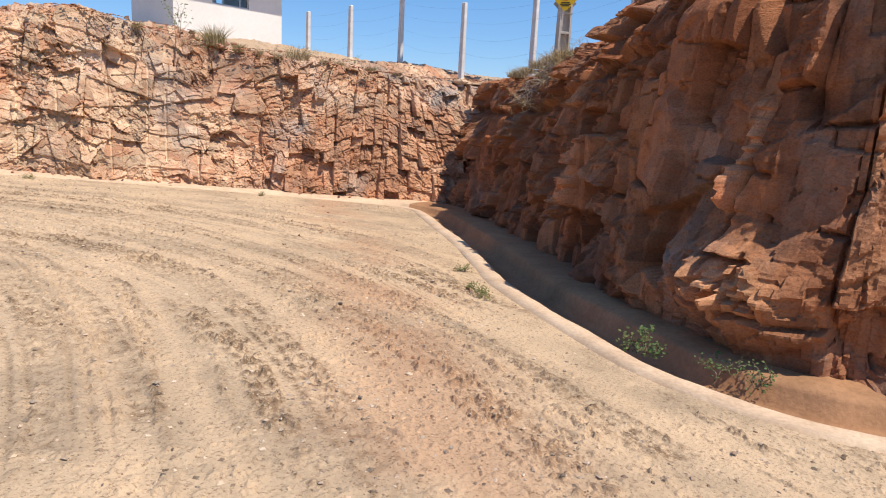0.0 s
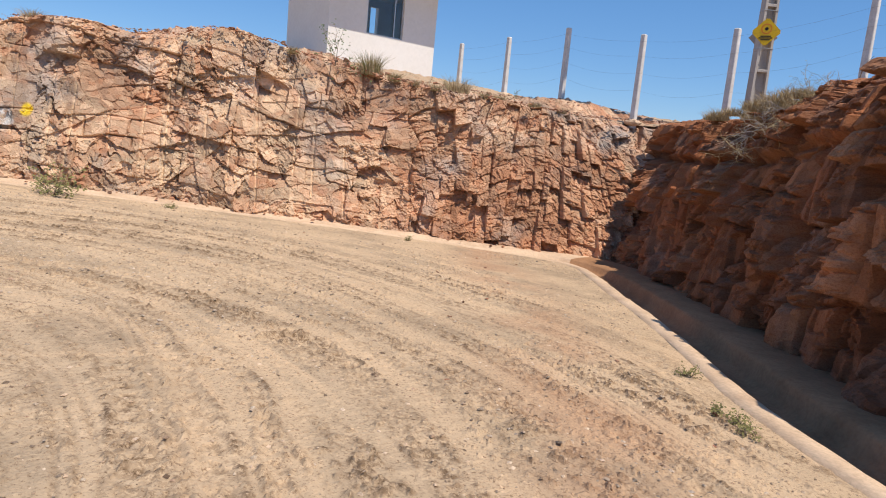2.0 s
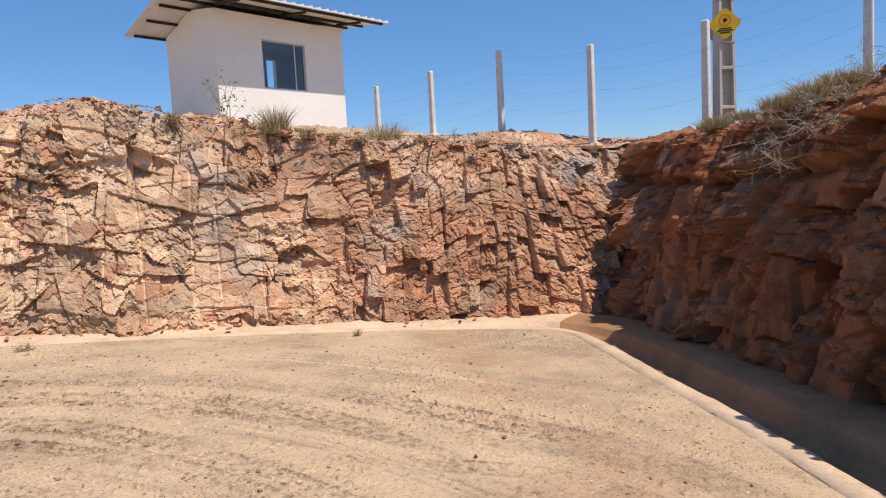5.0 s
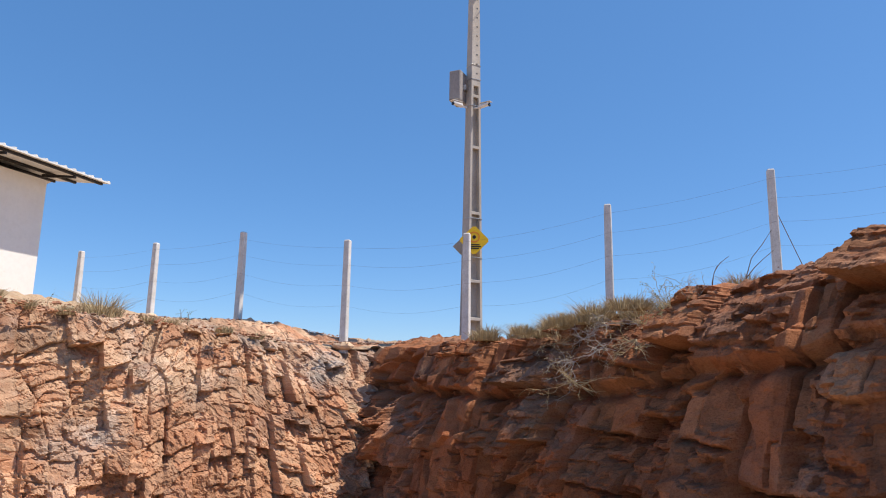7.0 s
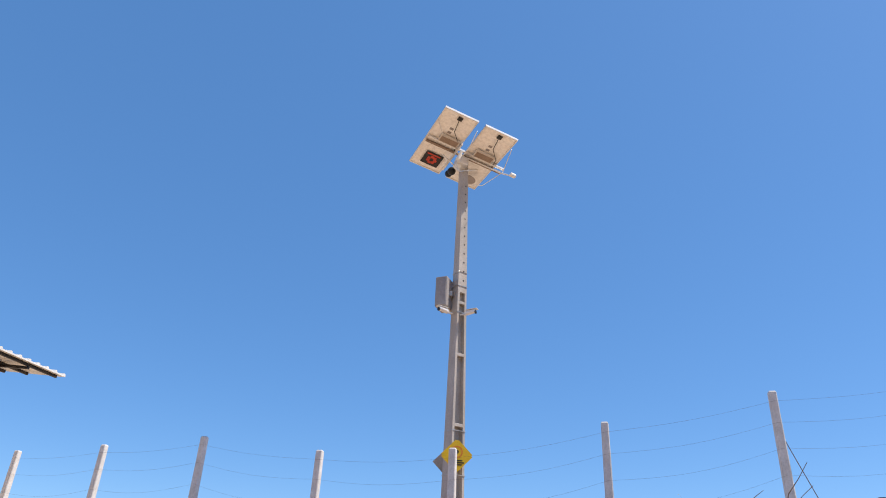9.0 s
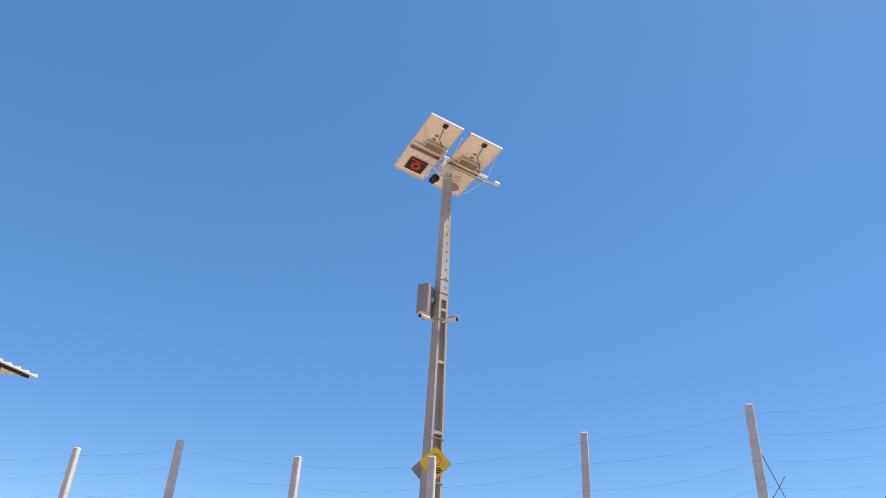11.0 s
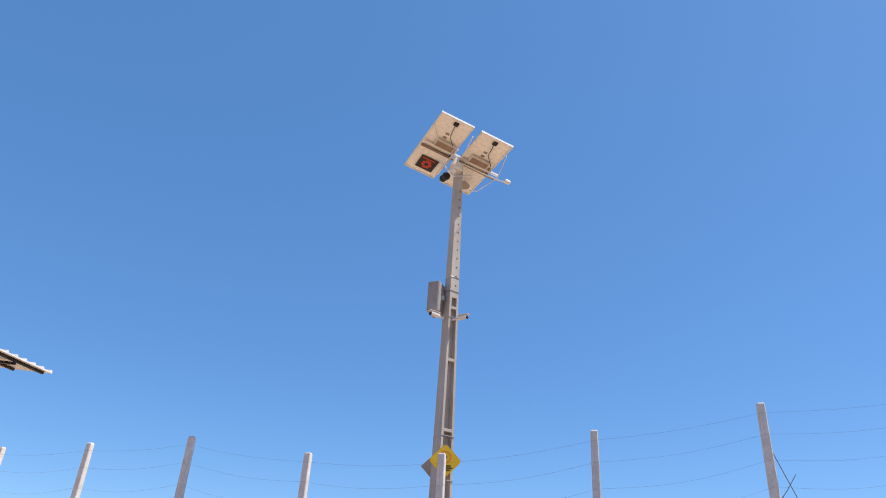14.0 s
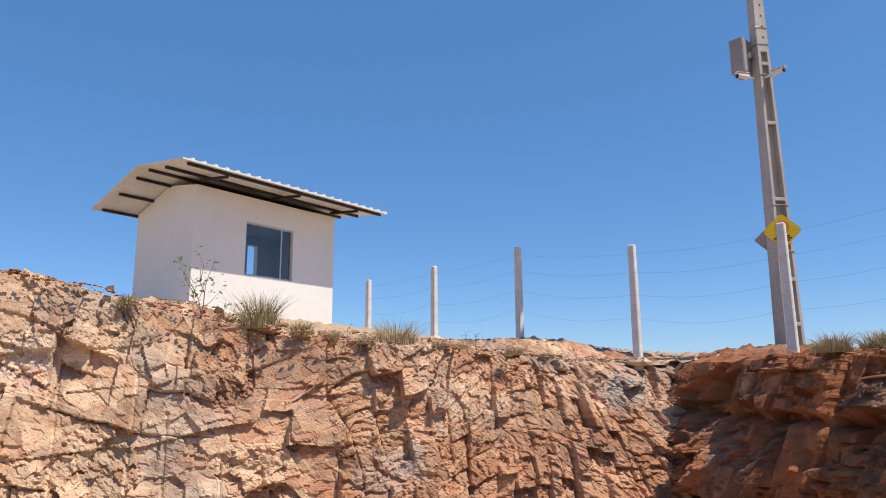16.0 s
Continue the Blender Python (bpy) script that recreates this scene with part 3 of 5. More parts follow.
def courses(x, y, w, h, seed):
    """Jointed blocks in courses along x: four random numbers, metres from the block's middle and metres to the joint."""
    j, v, dv = split(y / h, np.zeros(x.shape, int), seed)
    t = TABLE[(j * 5 + seed) % 256, seed * 3 % 256]
    i, u, du = split(x / w * (0.7 + 0.7 * t[..., 0]) + 40 * t[..., 1], j, seed + 1)
    rnd = TABLE[(i * 3 + j * 57 + seed * 11) % 256, (j * 11 + i * 91 + seed * 5) % 256]
    dx, dy = np.minimum(u, 1 - u) * du * w / (0.7 + 0.7 * t[..., 0]), np.minimum(v, 1 - v) * dv * h
    return rnd, np.stack([(u - 0.5) * du * w, (v - 0.5) * dv * h], -1), np.minimum(dx, dy)


def shape_left(S, h, H, seed):
    sway = rough_noise(S * 0.45 + 40, h * 0.45, 2, 2) - 0.5
    wx = S + 0.30 * (rough_noise(S * 0.6, h * 0.6, 1, 2) - 0.5) + 0.05 * (rough_noise(S * 2.2, h * 2.2, 5, 2) - 0.5) + 0.12 * h
    wy = h + 0.8 * sway + 0.05 * (rough_noise(S * 2.2 + 9, h * 2.2, 7, 2) - 0.5) - 0.05 * S
    broken = np.clip((3.1 - S + 0.5 * sway) / 0.9, 0, 1)                     # shattered rock in the corner
    low = np.clip(1.3 - h / 0.75 + sway, 0, 1)                               # crushed rock along the foot
    a, ao, ac = courses(wx, wy, 0.95, 0.50, seed)
    gx_, gy_ = turned(wx, wy, 0.38)
    g, go, gc = courses(gx_, gy_, 1.3, 0.62, seed + 6)                       # slanting joints
    e, eo_, ec = blocks(wx / 0.62 + 3, wy / 0.55, seed + 5)
    plain = (e[..., 3] > 0.45) * (1 - broken) * (1 - 0.7 * low)
    vx, vy = turned(wx, wy, 0.10 + 0.5 * sway)
    v, vo, vc = courses(vy, vx, 0.42, 0.24, seed + 4)                        # upright slabs
    bx, by = turned(wx, wy, (e[..., 1] - 0.5) * 1.4)
    b, bo, bc = blocks(bx / 0.33 + 5, by / 0.23, seed + 1)
    cx, cy = turned(wx, wy, (b[..., 1] - 0.5) * 1.8)
    c, co, cc = blocks(cx / 0.14, cy / 0.085 + 3, seed + 2)
    d, do, dc = blocks(cx / 0.058 + 9, cy / 0.04, seed + 3)
    firm = (1 - broken) * (1 - 0.7 * low)
    gone = (e[..., 2] > 0.87) * firm
    disp = firm * (0.12 * (a[..., 0] - 0.5) + (a[..., 1] - 0.5) * 0.24 * ao[..., 0] - (a[..., 2] - 0.3) * 0.30 * ao[..., 1])
    disp += firm * (0.05 * (g[..., 0] - 0.5) + (g[..., 1] - 0.5) * 0.14 * go[..., 0] - (g[..., 2] - 0.4) * 0.18 * go[..., 1])
    disp += firm * (0.05 * (e[..., 0] - 0.5) + (e[..., 1] - 0.5) * 0.22 * eo_[..., 0] - (e[..., 2] - 0.4) * 0.16 * eo_[..., 1]) - 0.10 * gone
    disp += broken * (0.20 * (v[..., 0] - 0.5) + (v[..., 1] - 0.5) * 0.9 * vo[..., 1] - (v[..., 2] - 0.35) * 0.55 * vo[..., 0])
    few = np.where(plain > 0.5, 0.30, 0.85) * (1 - 0.25 * broken)
    disp += few * (0.040 * (b[..., 0] - 0.5) + 0.20 * (b[..., 1] - 0.5) * bo[..., 0] - 0.15 * (b[..., 2] - 0.35) * bo[..., 1])
    disp += few * (0.045 * (c[..., 0] - 0.5) + 0.10 * (c[..., 1] - 0.5) * co[..., 0] - 0.07 * (c[..., 2] - 0.4) * co[..., 1])
    fine = np.where(plain > 0.5, 0.3, 1.0)
    disp += fine * (0.020 * (d[..., 0] - 0.5) + 0.03 * ((d[..., 1] - 0.5) * do[..., 0] - (d[..., 2] - 0.4) * do[..., 1]))
    open_a = np.clip(rough_noise(S * 1.6, h * 1.6, 3) * 6 - 3.0, 0, 1)
    open_g = np.clip(rough_noise(S * 1.6 + 20, h * 1.6, 4) * 6 - 3.0, 0, 1)
    disp -= 0.06 * firm * (np.exp(-(ac / 0.012) ** 2) * open_a + 0.35 * np.exp(-(gc / 0.010) ** 2) * open_g) + 0.05 * broken * np.exp(-(vc / 0.012) ** 2) * open_a
    disp += 0.24 * (rough_noise(S * 0.7, h * 0.7, 5) - 0.5) + 0.05 * low
    tint = np.clip(0.35 * a[..., 3] + 0.25 * e[..., 3] + 0.40 * b[..., 3] + 0.15 * broken, 0, 1)
    shade = np.clip(0.25 * a[..., 4] + 0.20 * g[..., 4] + 0.30 * b[..., 1] + 0.25 * c[..., 3], 0, 1)
    stain = np.clip(rough_noise(S * 0.8, h * 0.8 + 5, 6) * 5 - 2.4, 0, 1)
    rust = np.clip(broken * (0.15 + 0.6 * v[..., 3] * b[..., 2]) + 0.55 * stain + 0.5 * (b[..., 2] > 0.78) + 0.35 * (c[..., 2] > 0.78), 0, 1)
    return disp, tint, shade, rust


def shape_right(S, h, H, seed):
    wx = S + 0.26 * (rough_noise(S * 0.6, h * 0.6, 3, 2) - 0.5) - 0.10 * h + 0.09 * (rough_noise(S * 2.4, h * 2.4, 6, 3) - 0.5)
    wy = h + 0.40 * (rough_noise(S * 0.5 + 30, h * 0.5, 4, 2) - 0.5) + 0.05 * S + 0.10 * (rough_noise(S * 2.4 + 9, h * 2.4, 7, 3) - 0.5)
    a, ao, ac = courses(wy, wx, 0.85, 0.50, seed)                            # tall blocks between upright joints
    b, bo, bc = courses(wy, wx, 0.34, 0.27, seed + 2)
    l, lo, lc = courses(wx, wy, 0.24, 0.06, seed + 4)                        # thin beds
    c, co, cc = blocks(wx / 0.13, wy / 0.10 + 3, seed + 2)
    d, do, dc = blocks(wx / 0.06, wy / 0.035, seed + 3)
    far = np.clip((8.6 - S) / 1.0, 0, 1)
    gx_, gy_ = turned(wx, wy, -0.5)
    g, go, gc = courses(gx_, gy_, 1.2, 0.7, seed + 7)                        # slanting joints
    leaning = (a[..., 2] > 0.54) * np.clip(0.25 + far, 0, 1)
    beds = np.maximum(leaning, (b[..., 3] > 0.72) * far)
    disp = 0.14 * (g[..., 0] - 0.5) + 0.30 * (g[..., 1] - 0.5) * go[..., 0] + 0.25 * (g[..., 2] - 0.5) * go[..., 1]
    disp += 0.20 * (a[..., 0] - 0.5) + 0.35 * (a[..., 1] - 0.5) * ao[..., 1] - np.where(leaning > 0.4, 0.48, 0.16 * (a[..., 2] - 0.5)) * ao[..., 0]
    disp += (0.04 + 0.04 * far) * (b[..., 0] - 0.5) + 0.30 * (b[..., 1] - 0.5) * bo[..., 1] - 0.25 * (b[..., 2] - 0.5) * bo[..., 0]
    disp = worn(disp, 1)
    disp += beds * (0.10 * (l[..., 0] - 0.5) + 0.25 * (l[..., 1] - 0.5) * lo[..., 0])
    disp += (0.35 + 0.65 * beds) * (0.030 * (c[..., 0] - 0.5) + 0.05 * (c[..., 1] - 0.5) * co[..., 0] - 0.04 * (c[..., 2] - 0.5) * co[..., 1])
    disp += (0.3 + 0.7 * beds) * (0.016 * (d[..., 0] - 0.5) + 0.02 * (d[..., 1] - 0.5) * do[..., 0])
    disp -= 0.10 * np.exp(-(ac / 0.018) ** 2) * (rough_noise(S * 1.5, h * 1.5, 5) > 0.4) + 0.05 * np.exp(-(bc / 0.014) ** 2) * (b[..., 4] > 0.55) * (rough_noise(S * 2, h * 2, 3) > 0.5)
    disp += 0.22 * (rough_noise(S * 0.6, h * 0.6, 2) - 0.5) - 0.10
    # cap beds over a dark open joint
    v = h / H + 0.10 * (rough_noise(S * 0.8, S * 0, 6) - 0.5)
    disp += far * (0.08 * np.clip((v - 0.78) / 0.02, 0, 1) - 0.13 * np.exp(-((v - 0.76) / 0.018) ** 2))
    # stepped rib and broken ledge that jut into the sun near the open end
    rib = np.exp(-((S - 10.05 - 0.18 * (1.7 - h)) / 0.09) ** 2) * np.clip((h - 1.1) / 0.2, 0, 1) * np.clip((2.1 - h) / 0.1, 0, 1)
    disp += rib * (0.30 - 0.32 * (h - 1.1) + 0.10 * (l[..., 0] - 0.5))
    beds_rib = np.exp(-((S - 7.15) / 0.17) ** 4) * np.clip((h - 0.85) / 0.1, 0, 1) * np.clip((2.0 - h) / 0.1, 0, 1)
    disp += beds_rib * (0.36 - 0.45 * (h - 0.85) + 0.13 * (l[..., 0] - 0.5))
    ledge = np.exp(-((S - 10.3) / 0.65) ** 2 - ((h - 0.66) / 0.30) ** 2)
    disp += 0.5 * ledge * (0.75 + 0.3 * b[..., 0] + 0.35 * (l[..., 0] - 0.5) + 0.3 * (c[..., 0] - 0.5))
    tint = np.clip(0.5 * a[..., 3] + 0.5 * b[..., 3], 0, 1)
    shade = np.clip(0.40 * a[..., 4] + 0.35 * b[..., 1] + 0.25 * c[..., 3], 0, 1)
    # ledge and ribs get less rust and a paler tone, sunlight put into colour
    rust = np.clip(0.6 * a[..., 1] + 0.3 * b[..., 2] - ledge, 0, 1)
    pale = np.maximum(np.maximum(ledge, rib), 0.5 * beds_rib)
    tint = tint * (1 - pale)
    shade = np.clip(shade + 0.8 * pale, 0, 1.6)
    return disp, tint, shade, rust


def setback_left(v, S):
    return 0.08 + 0.87 * v ** 1.2 + 0.7 * v ** 3 * np.clip((1.8 - S) / 2.0, 0, 1)


def setback_right(v, S):
    t0 = 0.50 + 0.27 * np.clip((S - 6.0) / 2.0, 0, 1)
    return 0.12 + (0.52 + 0.14 * np.clip((S - 7.5) / 2, 0, 1)) * v + (0.46 + 0.13 * np.clip((S - 7.5) / 2, 0, 1)) * (np.clip(v - t0, 0, 1) / (1 - t0)) ** 1.3


grooves = [(3.9 + 0.5 * k + 0.09 * math.sin(k * 2.3), 0.25 + 0.3 * ((k * 7) % 3), 1.5 + 0.45 * ((k * 5) % 4)) for k in range(15)]
sprays = [(0, 10.05, 1.15, 0.21), (0, 9.8, 1.45, 0.17), (0, 9.2, 1.3, 0.12), (1, 10.6, 1.05, 0.24), (1, 9.55, 1.1, 0.26), (1, 10.75, 0.65, 0.2)]
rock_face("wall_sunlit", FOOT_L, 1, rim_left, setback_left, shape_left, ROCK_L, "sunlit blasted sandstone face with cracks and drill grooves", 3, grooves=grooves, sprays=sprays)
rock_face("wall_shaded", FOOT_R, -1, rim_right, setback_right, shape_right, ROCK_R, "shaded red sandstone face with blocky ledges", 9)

# ---------------------------------------------------------------- land above the faces
lx = np.r_[-60 - grow[20:][::-1], np.linspace(-60, -9, 40), np.arange(-8.7, 14, 0.09), 14 + grow]
ly = np.r_[-60 - grow[20:][::-1], np.linspace(-60, -12, 40), np.arange(-11.7, 18, 0.09), 18 + grow]
LX, LY = np.meshgrid(lx, ly)
off_l = (LX - CORNER[0]) * 0.478 + (LY - CORNER[1]) * 0.878
off_r = (LX + 0.85) * 0.768 - (LY + 4.35) * 0.641
LZ = land_z(LX, LY) - 0.07 + np.clip(rough_noise(LX * 5, LY * 5, 1) - 0.5, 0, 1) * 0.25
outside = np.where(LY > 4, off_l > 1.6, off_r > 2.6) & ((off_l > 1.6) | (off_r > 2.6)) & ~((LX < -9) & (LY < 20)) & ~((LY < -5) & (LX - 1.5 < (-LY - 5) * 1.7))
keep = outside[:-1, :-1] & outside[1:, 1:] & outside[1:, :-1] & outside[:-1, 1:]
tagged(grid_mesh("land", LX, LY, LZ, SOIL, keep=keep), "dry stony soil above the rock cut", "ground", kind="structure")


def land_at(x, y):
    return float(land_z(np.array([float(x)]), np.array([float(y)]))[0])


# ---------------------------------------------------------------- guard hut
def guard_hut():
    x0, x1, y0, y1, z0 = 5.76, 9.46, 12.0, 14.2, 2.9
    hut = thing("guard_hut", (0, 0, 0), "small white plastered guard hut with a wide sheet-metal roof", "hut")
    t = 0.15
    wx0, wx1, wz0, wz1 = 6.98, 8.24, 4.0, 5.14
    front = bmesh.new()
    gxs, gzs = (x0, wx0, wx1, x1), (z0, wz0, wz1, 5.68)
    quads = {}
    for side in (0, 1):
        for a, x in enumerate(gxs):
            for b, z in enumerate(gzs):
                quads[side, a, b] = front.verts.new((x, y0 + side * t, z))
    for side in (0, 1):
        for a in range(3):
            for b in range(3):
                if (a, b) != (1, 1):
                    front.faces.new([quads[side, a + p, b + q] for p, q in ((0, 0), (1, 0), (1, 1), (0, 1))])
    ring = [(a, 0) for a in range(3)] + [(3, b) for b in range(3)] + [(a, 3) for a in (3, 2, 1)] + [(0, b) for b in (3, 2, 1)]
    hole = [(1, 1), (2, 1), (2, 2), (1, 2)]
    for loop in (ring, hole):
        for p, q in zip(loop, loop[1:] + loop[:1]):
            front.faces.new((quads[0, p[0], p[1]], quads[0, q[0], q[1]], quads[1, q[0], q[1]], quads[1, p[0], p[1]]))
    bmesh.ops.recalc_face_normals(front, faces=front.faces)
    part("front_wall", front, WALL_PAINT, hut)

    def gable(x):
        bm = bmesh.new()
        pts = [(y0 + t, z0), (y1, z0), (y1, 5.40), (y0 + 1.0, 5.82), (y0 + t, 5.70)]
        a = [bm.verts.new((x, y, z)) for y, z in pts]
        b = [bm.verts.new((x + t, y, z)) for y, z in pts]
        bm.faces.new(list(reversed(a)))
        bm.faces.new(b)
        for i in range(5):
            bm.faces.new((a[i], a[(i + 1) % 5], b[(i + 1) % 5], b[i]))
        bmesh.ops.recalc_face_normals(bm, faces=bm.faces)
        return bm
    part("side_wall", gable(x0), WALL_PAINT, hut)
    part("side_wall", gable(x1 - t), WALL_PAINT, hut)
    back = box(x0 + t, 8.5, y1 - t, y1, z0, 5.4)
    box(8.8, x1 - t, y1 - t, y1, z0, 5.4, bm=back)
    box(8.5, 8.8, y1 - t, y1, 5.15, 5.4, bm=back)
    box(8.5, 8.8, y1 - t, y1, z0, 4.05, bm=back)
    part("back_wall", back, ROOM, hut)
    part("room_floor", box(x0 + t, x1 - t, y0 + t, y1 - t, z0 + 0.1, 3.2), ROOM, hut)
    part("room_ceiling", box(x0 + t, x1 - t, y0 + t, y1 - t, 5.36, 5.39), ROOM, hut)
    win = part("window", box(wx0, wx1, y0 + 0.04, y0 + 0.10, wz0, wz0 + 0.035), GALV, hut)
    fr = box(wx0, wx0 + 0.04, y0 + 0.04, y0 + 0.10, wz0 + 0.035, wz1 - 0.035)
    box(wx1 - 0.04, wx1, y0 + 0.04, y0 + 0.10, wz0 + 0.035, wz1 - 0.035, bm=fr)
    box(wx0, wx1, y0 + 0.04, y0 + 0.10, wz1 - 0.035, wz1, bm=fr)
    box(7.93, 7.97, y0 + 0.05, y0 + 0.09, wz0 + 0.035, wz1 - 0.035, bm=fr)
    part("frame", fr, GALV, win)
    pane = part("pane", box(wx0 + 0.04, 7.93, y0 + 0.066, y0 + 0.072, wz0 + 0.035, wz1 - 0.035), GLASS, win)
    pane.visible_shadow = False
    pane = part("pane", box(7.97, wx1 - 0.04, y0 + 0.076, y0 + 0.082, wz0 + 0.035, wz1 - 0.035), GLASS, win)
    pane.visible_shadow = False
    # roof: ribbed sheets in a low gable, edge boards and black steel rafters
    rx0, rx1 = 4.84, 10.22
    prof = [(10.98, 5.72), (12.65, 5.91), (14.4, 5.34)]
    bm = bmesh.new()
    n = 22
    xs = []
    for k in range(n):
        w = (rx1 - rx0) / n
        a = rx0 + k * w
        xs += [(a, 0.0), (a + w * 0.70, 0.0), (a + w * 0.78, 0.035), (a + w * 0.92, 0.035)]
    xs.append((rx1, 0.0))
    rows = []
    for y, z in prof:
        rows.append(([bm.verts.new((x, y, z + 0.06 + d)) for x, d in xs], [bm.verts.new((x, y, z + 0.03)) for x, d in xs]))
    for (a, b), (c, d) in zip(rows, rows[1:]):
        for i in range(len(xs) - 1):
            bm.faces.new((a[i], a[i + 1], c[i + 1], c[i]))
            bm.faces.new((b[i], d[i], d[i + 1], b[i + 1]))
        bm.faces.new((a[0], c[0], d[0], b[0]))
        bm.faces.new((a[-1], b[-1], d[-1], c[-1]))
    for a, b in (rows[0], rows[-1]):
        for i in range(len(xs) - 1):
            bm.faces.new((a[i], b[i], b[i + 1], a[i + 1]))
    bmesh.ops.recalc_face_normals(bm, faces=bm.faces)
    part("roof_sheet", bm, ROOF_WHITE, hut, "white ribbed sheet-metal roof")

    def roof_under(y):
        return float(np.interp(y, [p[0] for p in prof], [p[1] for p in prof])) + 0.026
    for y in (11.12, 11.88, 12.5, 12.95, 13.6, 14.28):
        z = roof_under(y)
        part("purlin", box(rx0 + 0.18, rx1 - 0.1, y - 0.025, y + 0.025, z - 0.055, z - 0.002), STEEL_DARK, hut, "black steel purlin")
    for x in (5.83, 7.6, 9.3):
        bm = bmesh.new()
        a, b = roof_under(11.05) - 0.06, roof_under(12.0) - 0.06
        v = [bm.verts.new(p) for p in ((x, 11.08, a), (x, 12.0, b), (x, 12.0, b - 0.07), (x, 11.08, a - 0.05))]
        w = [bm.verts.new(p.co + Vector((0.05, 0, 0))) for p in v]
        bm.faces.new(list(reversed(v)))
        bm.faces.new(w)
        for i in range(4):
            bm.faces.new((v[i], v[(i + 1) % 4], w[(i + 1) % 4], w[i]))
        bmesh.ops.recalc_face_normals(bm, faces=bm.faces)
        part("rafter", bm, STEEL_DARK, hut, "black steel rafter end")
    return hut


guard_hut()


# ---------------------------------------------------------------- fence
POSTS = [(9.9, 11.25, 4.15), (9.45, 8.912, 4.153), (9.058, 6.61, 4.196), (8.638, 4.243, 3.86), (8.126, 1.964, 3.772), (8.229, -0.189, 4.139), (8.612, -2.514, 4.633), (9.1, -5.0, 5.0)]


def fence_post(x, y, top, group="concrete fence posts"):
    base = land_at(x, y) - 0.15
    p = thing("fence_post", (x, y, base), "slender whitewashed square concrete fence post", "post", group)
    h = top - base
    bm = bmesh.new()
    rings = []
    for z, r in ((0, 0.062), (h - 0.02, 0.052), (h, 0.04)):
        rings.append([bm.verts.new((a * r, b * r, z)) for a, b in ((-1, -0.8), (-0.8, -1), (0.8, -1), (1, -0.8), (1, 0.8), (0.8, 1), (-0.8, 1), (-1, 0.8))])
    for u, v in zip(rings, rings[1:]):
        for k in range(8):
            bm.faces.new((u[k], u[(k + 1) % 8], v[(k + 1) % 8], v[k]))
    bm.faces.new(rings[-1])
    part("shaft", bm, POST_PAINT, p)
    bm = bmesh.new()
    bmesh.ops.create_icosphere(bm, subdivisions=2, radius=0.16)
    for v in bm.verts:
        v.co = Vector((v.co.x * 1.2, v.co.y * 1.2, 0.12 + v.co.z * 0.5 + 0.03 * noise.noise(v.co * 9)))
    part("footing", bm, CONCRETE, p, "rough concrete footing")
    return p


for x, y, top in POSTS:
    fence_post(x, y, top)
for k in range(4):
    for (xa, ya, ta), (xb, yb, tb) in zip(POSTS, POSTS[1:]):
        f = (0.15, 0.45, 0.8, 1.15, 1.5)[k]
        pts = [Vector((xa - 0.06, ya, ta - f)).lerp(Vector((xb - 0.06, yb, tb - f)), i / 8) - Vector((0, 0, 0.05 * math.sin(math.pi * i / 8) * (1 + 0.5 * k))) for i in range(9)]
        tagged(mesh_object("fence_wire", rod(pts, 0.0012, 4), WIRE), "thin rusty wire strung between fence posts", "wire", "fence wires")


tagged(mesh_object("guy_wire", rod([(8.6, -2.55, 4.0), (8.5, -2.95, land_at(8.5, -2.95))], 0.006, 5), WIRE), "thin steel guy wire bracing a fence post", "wire")


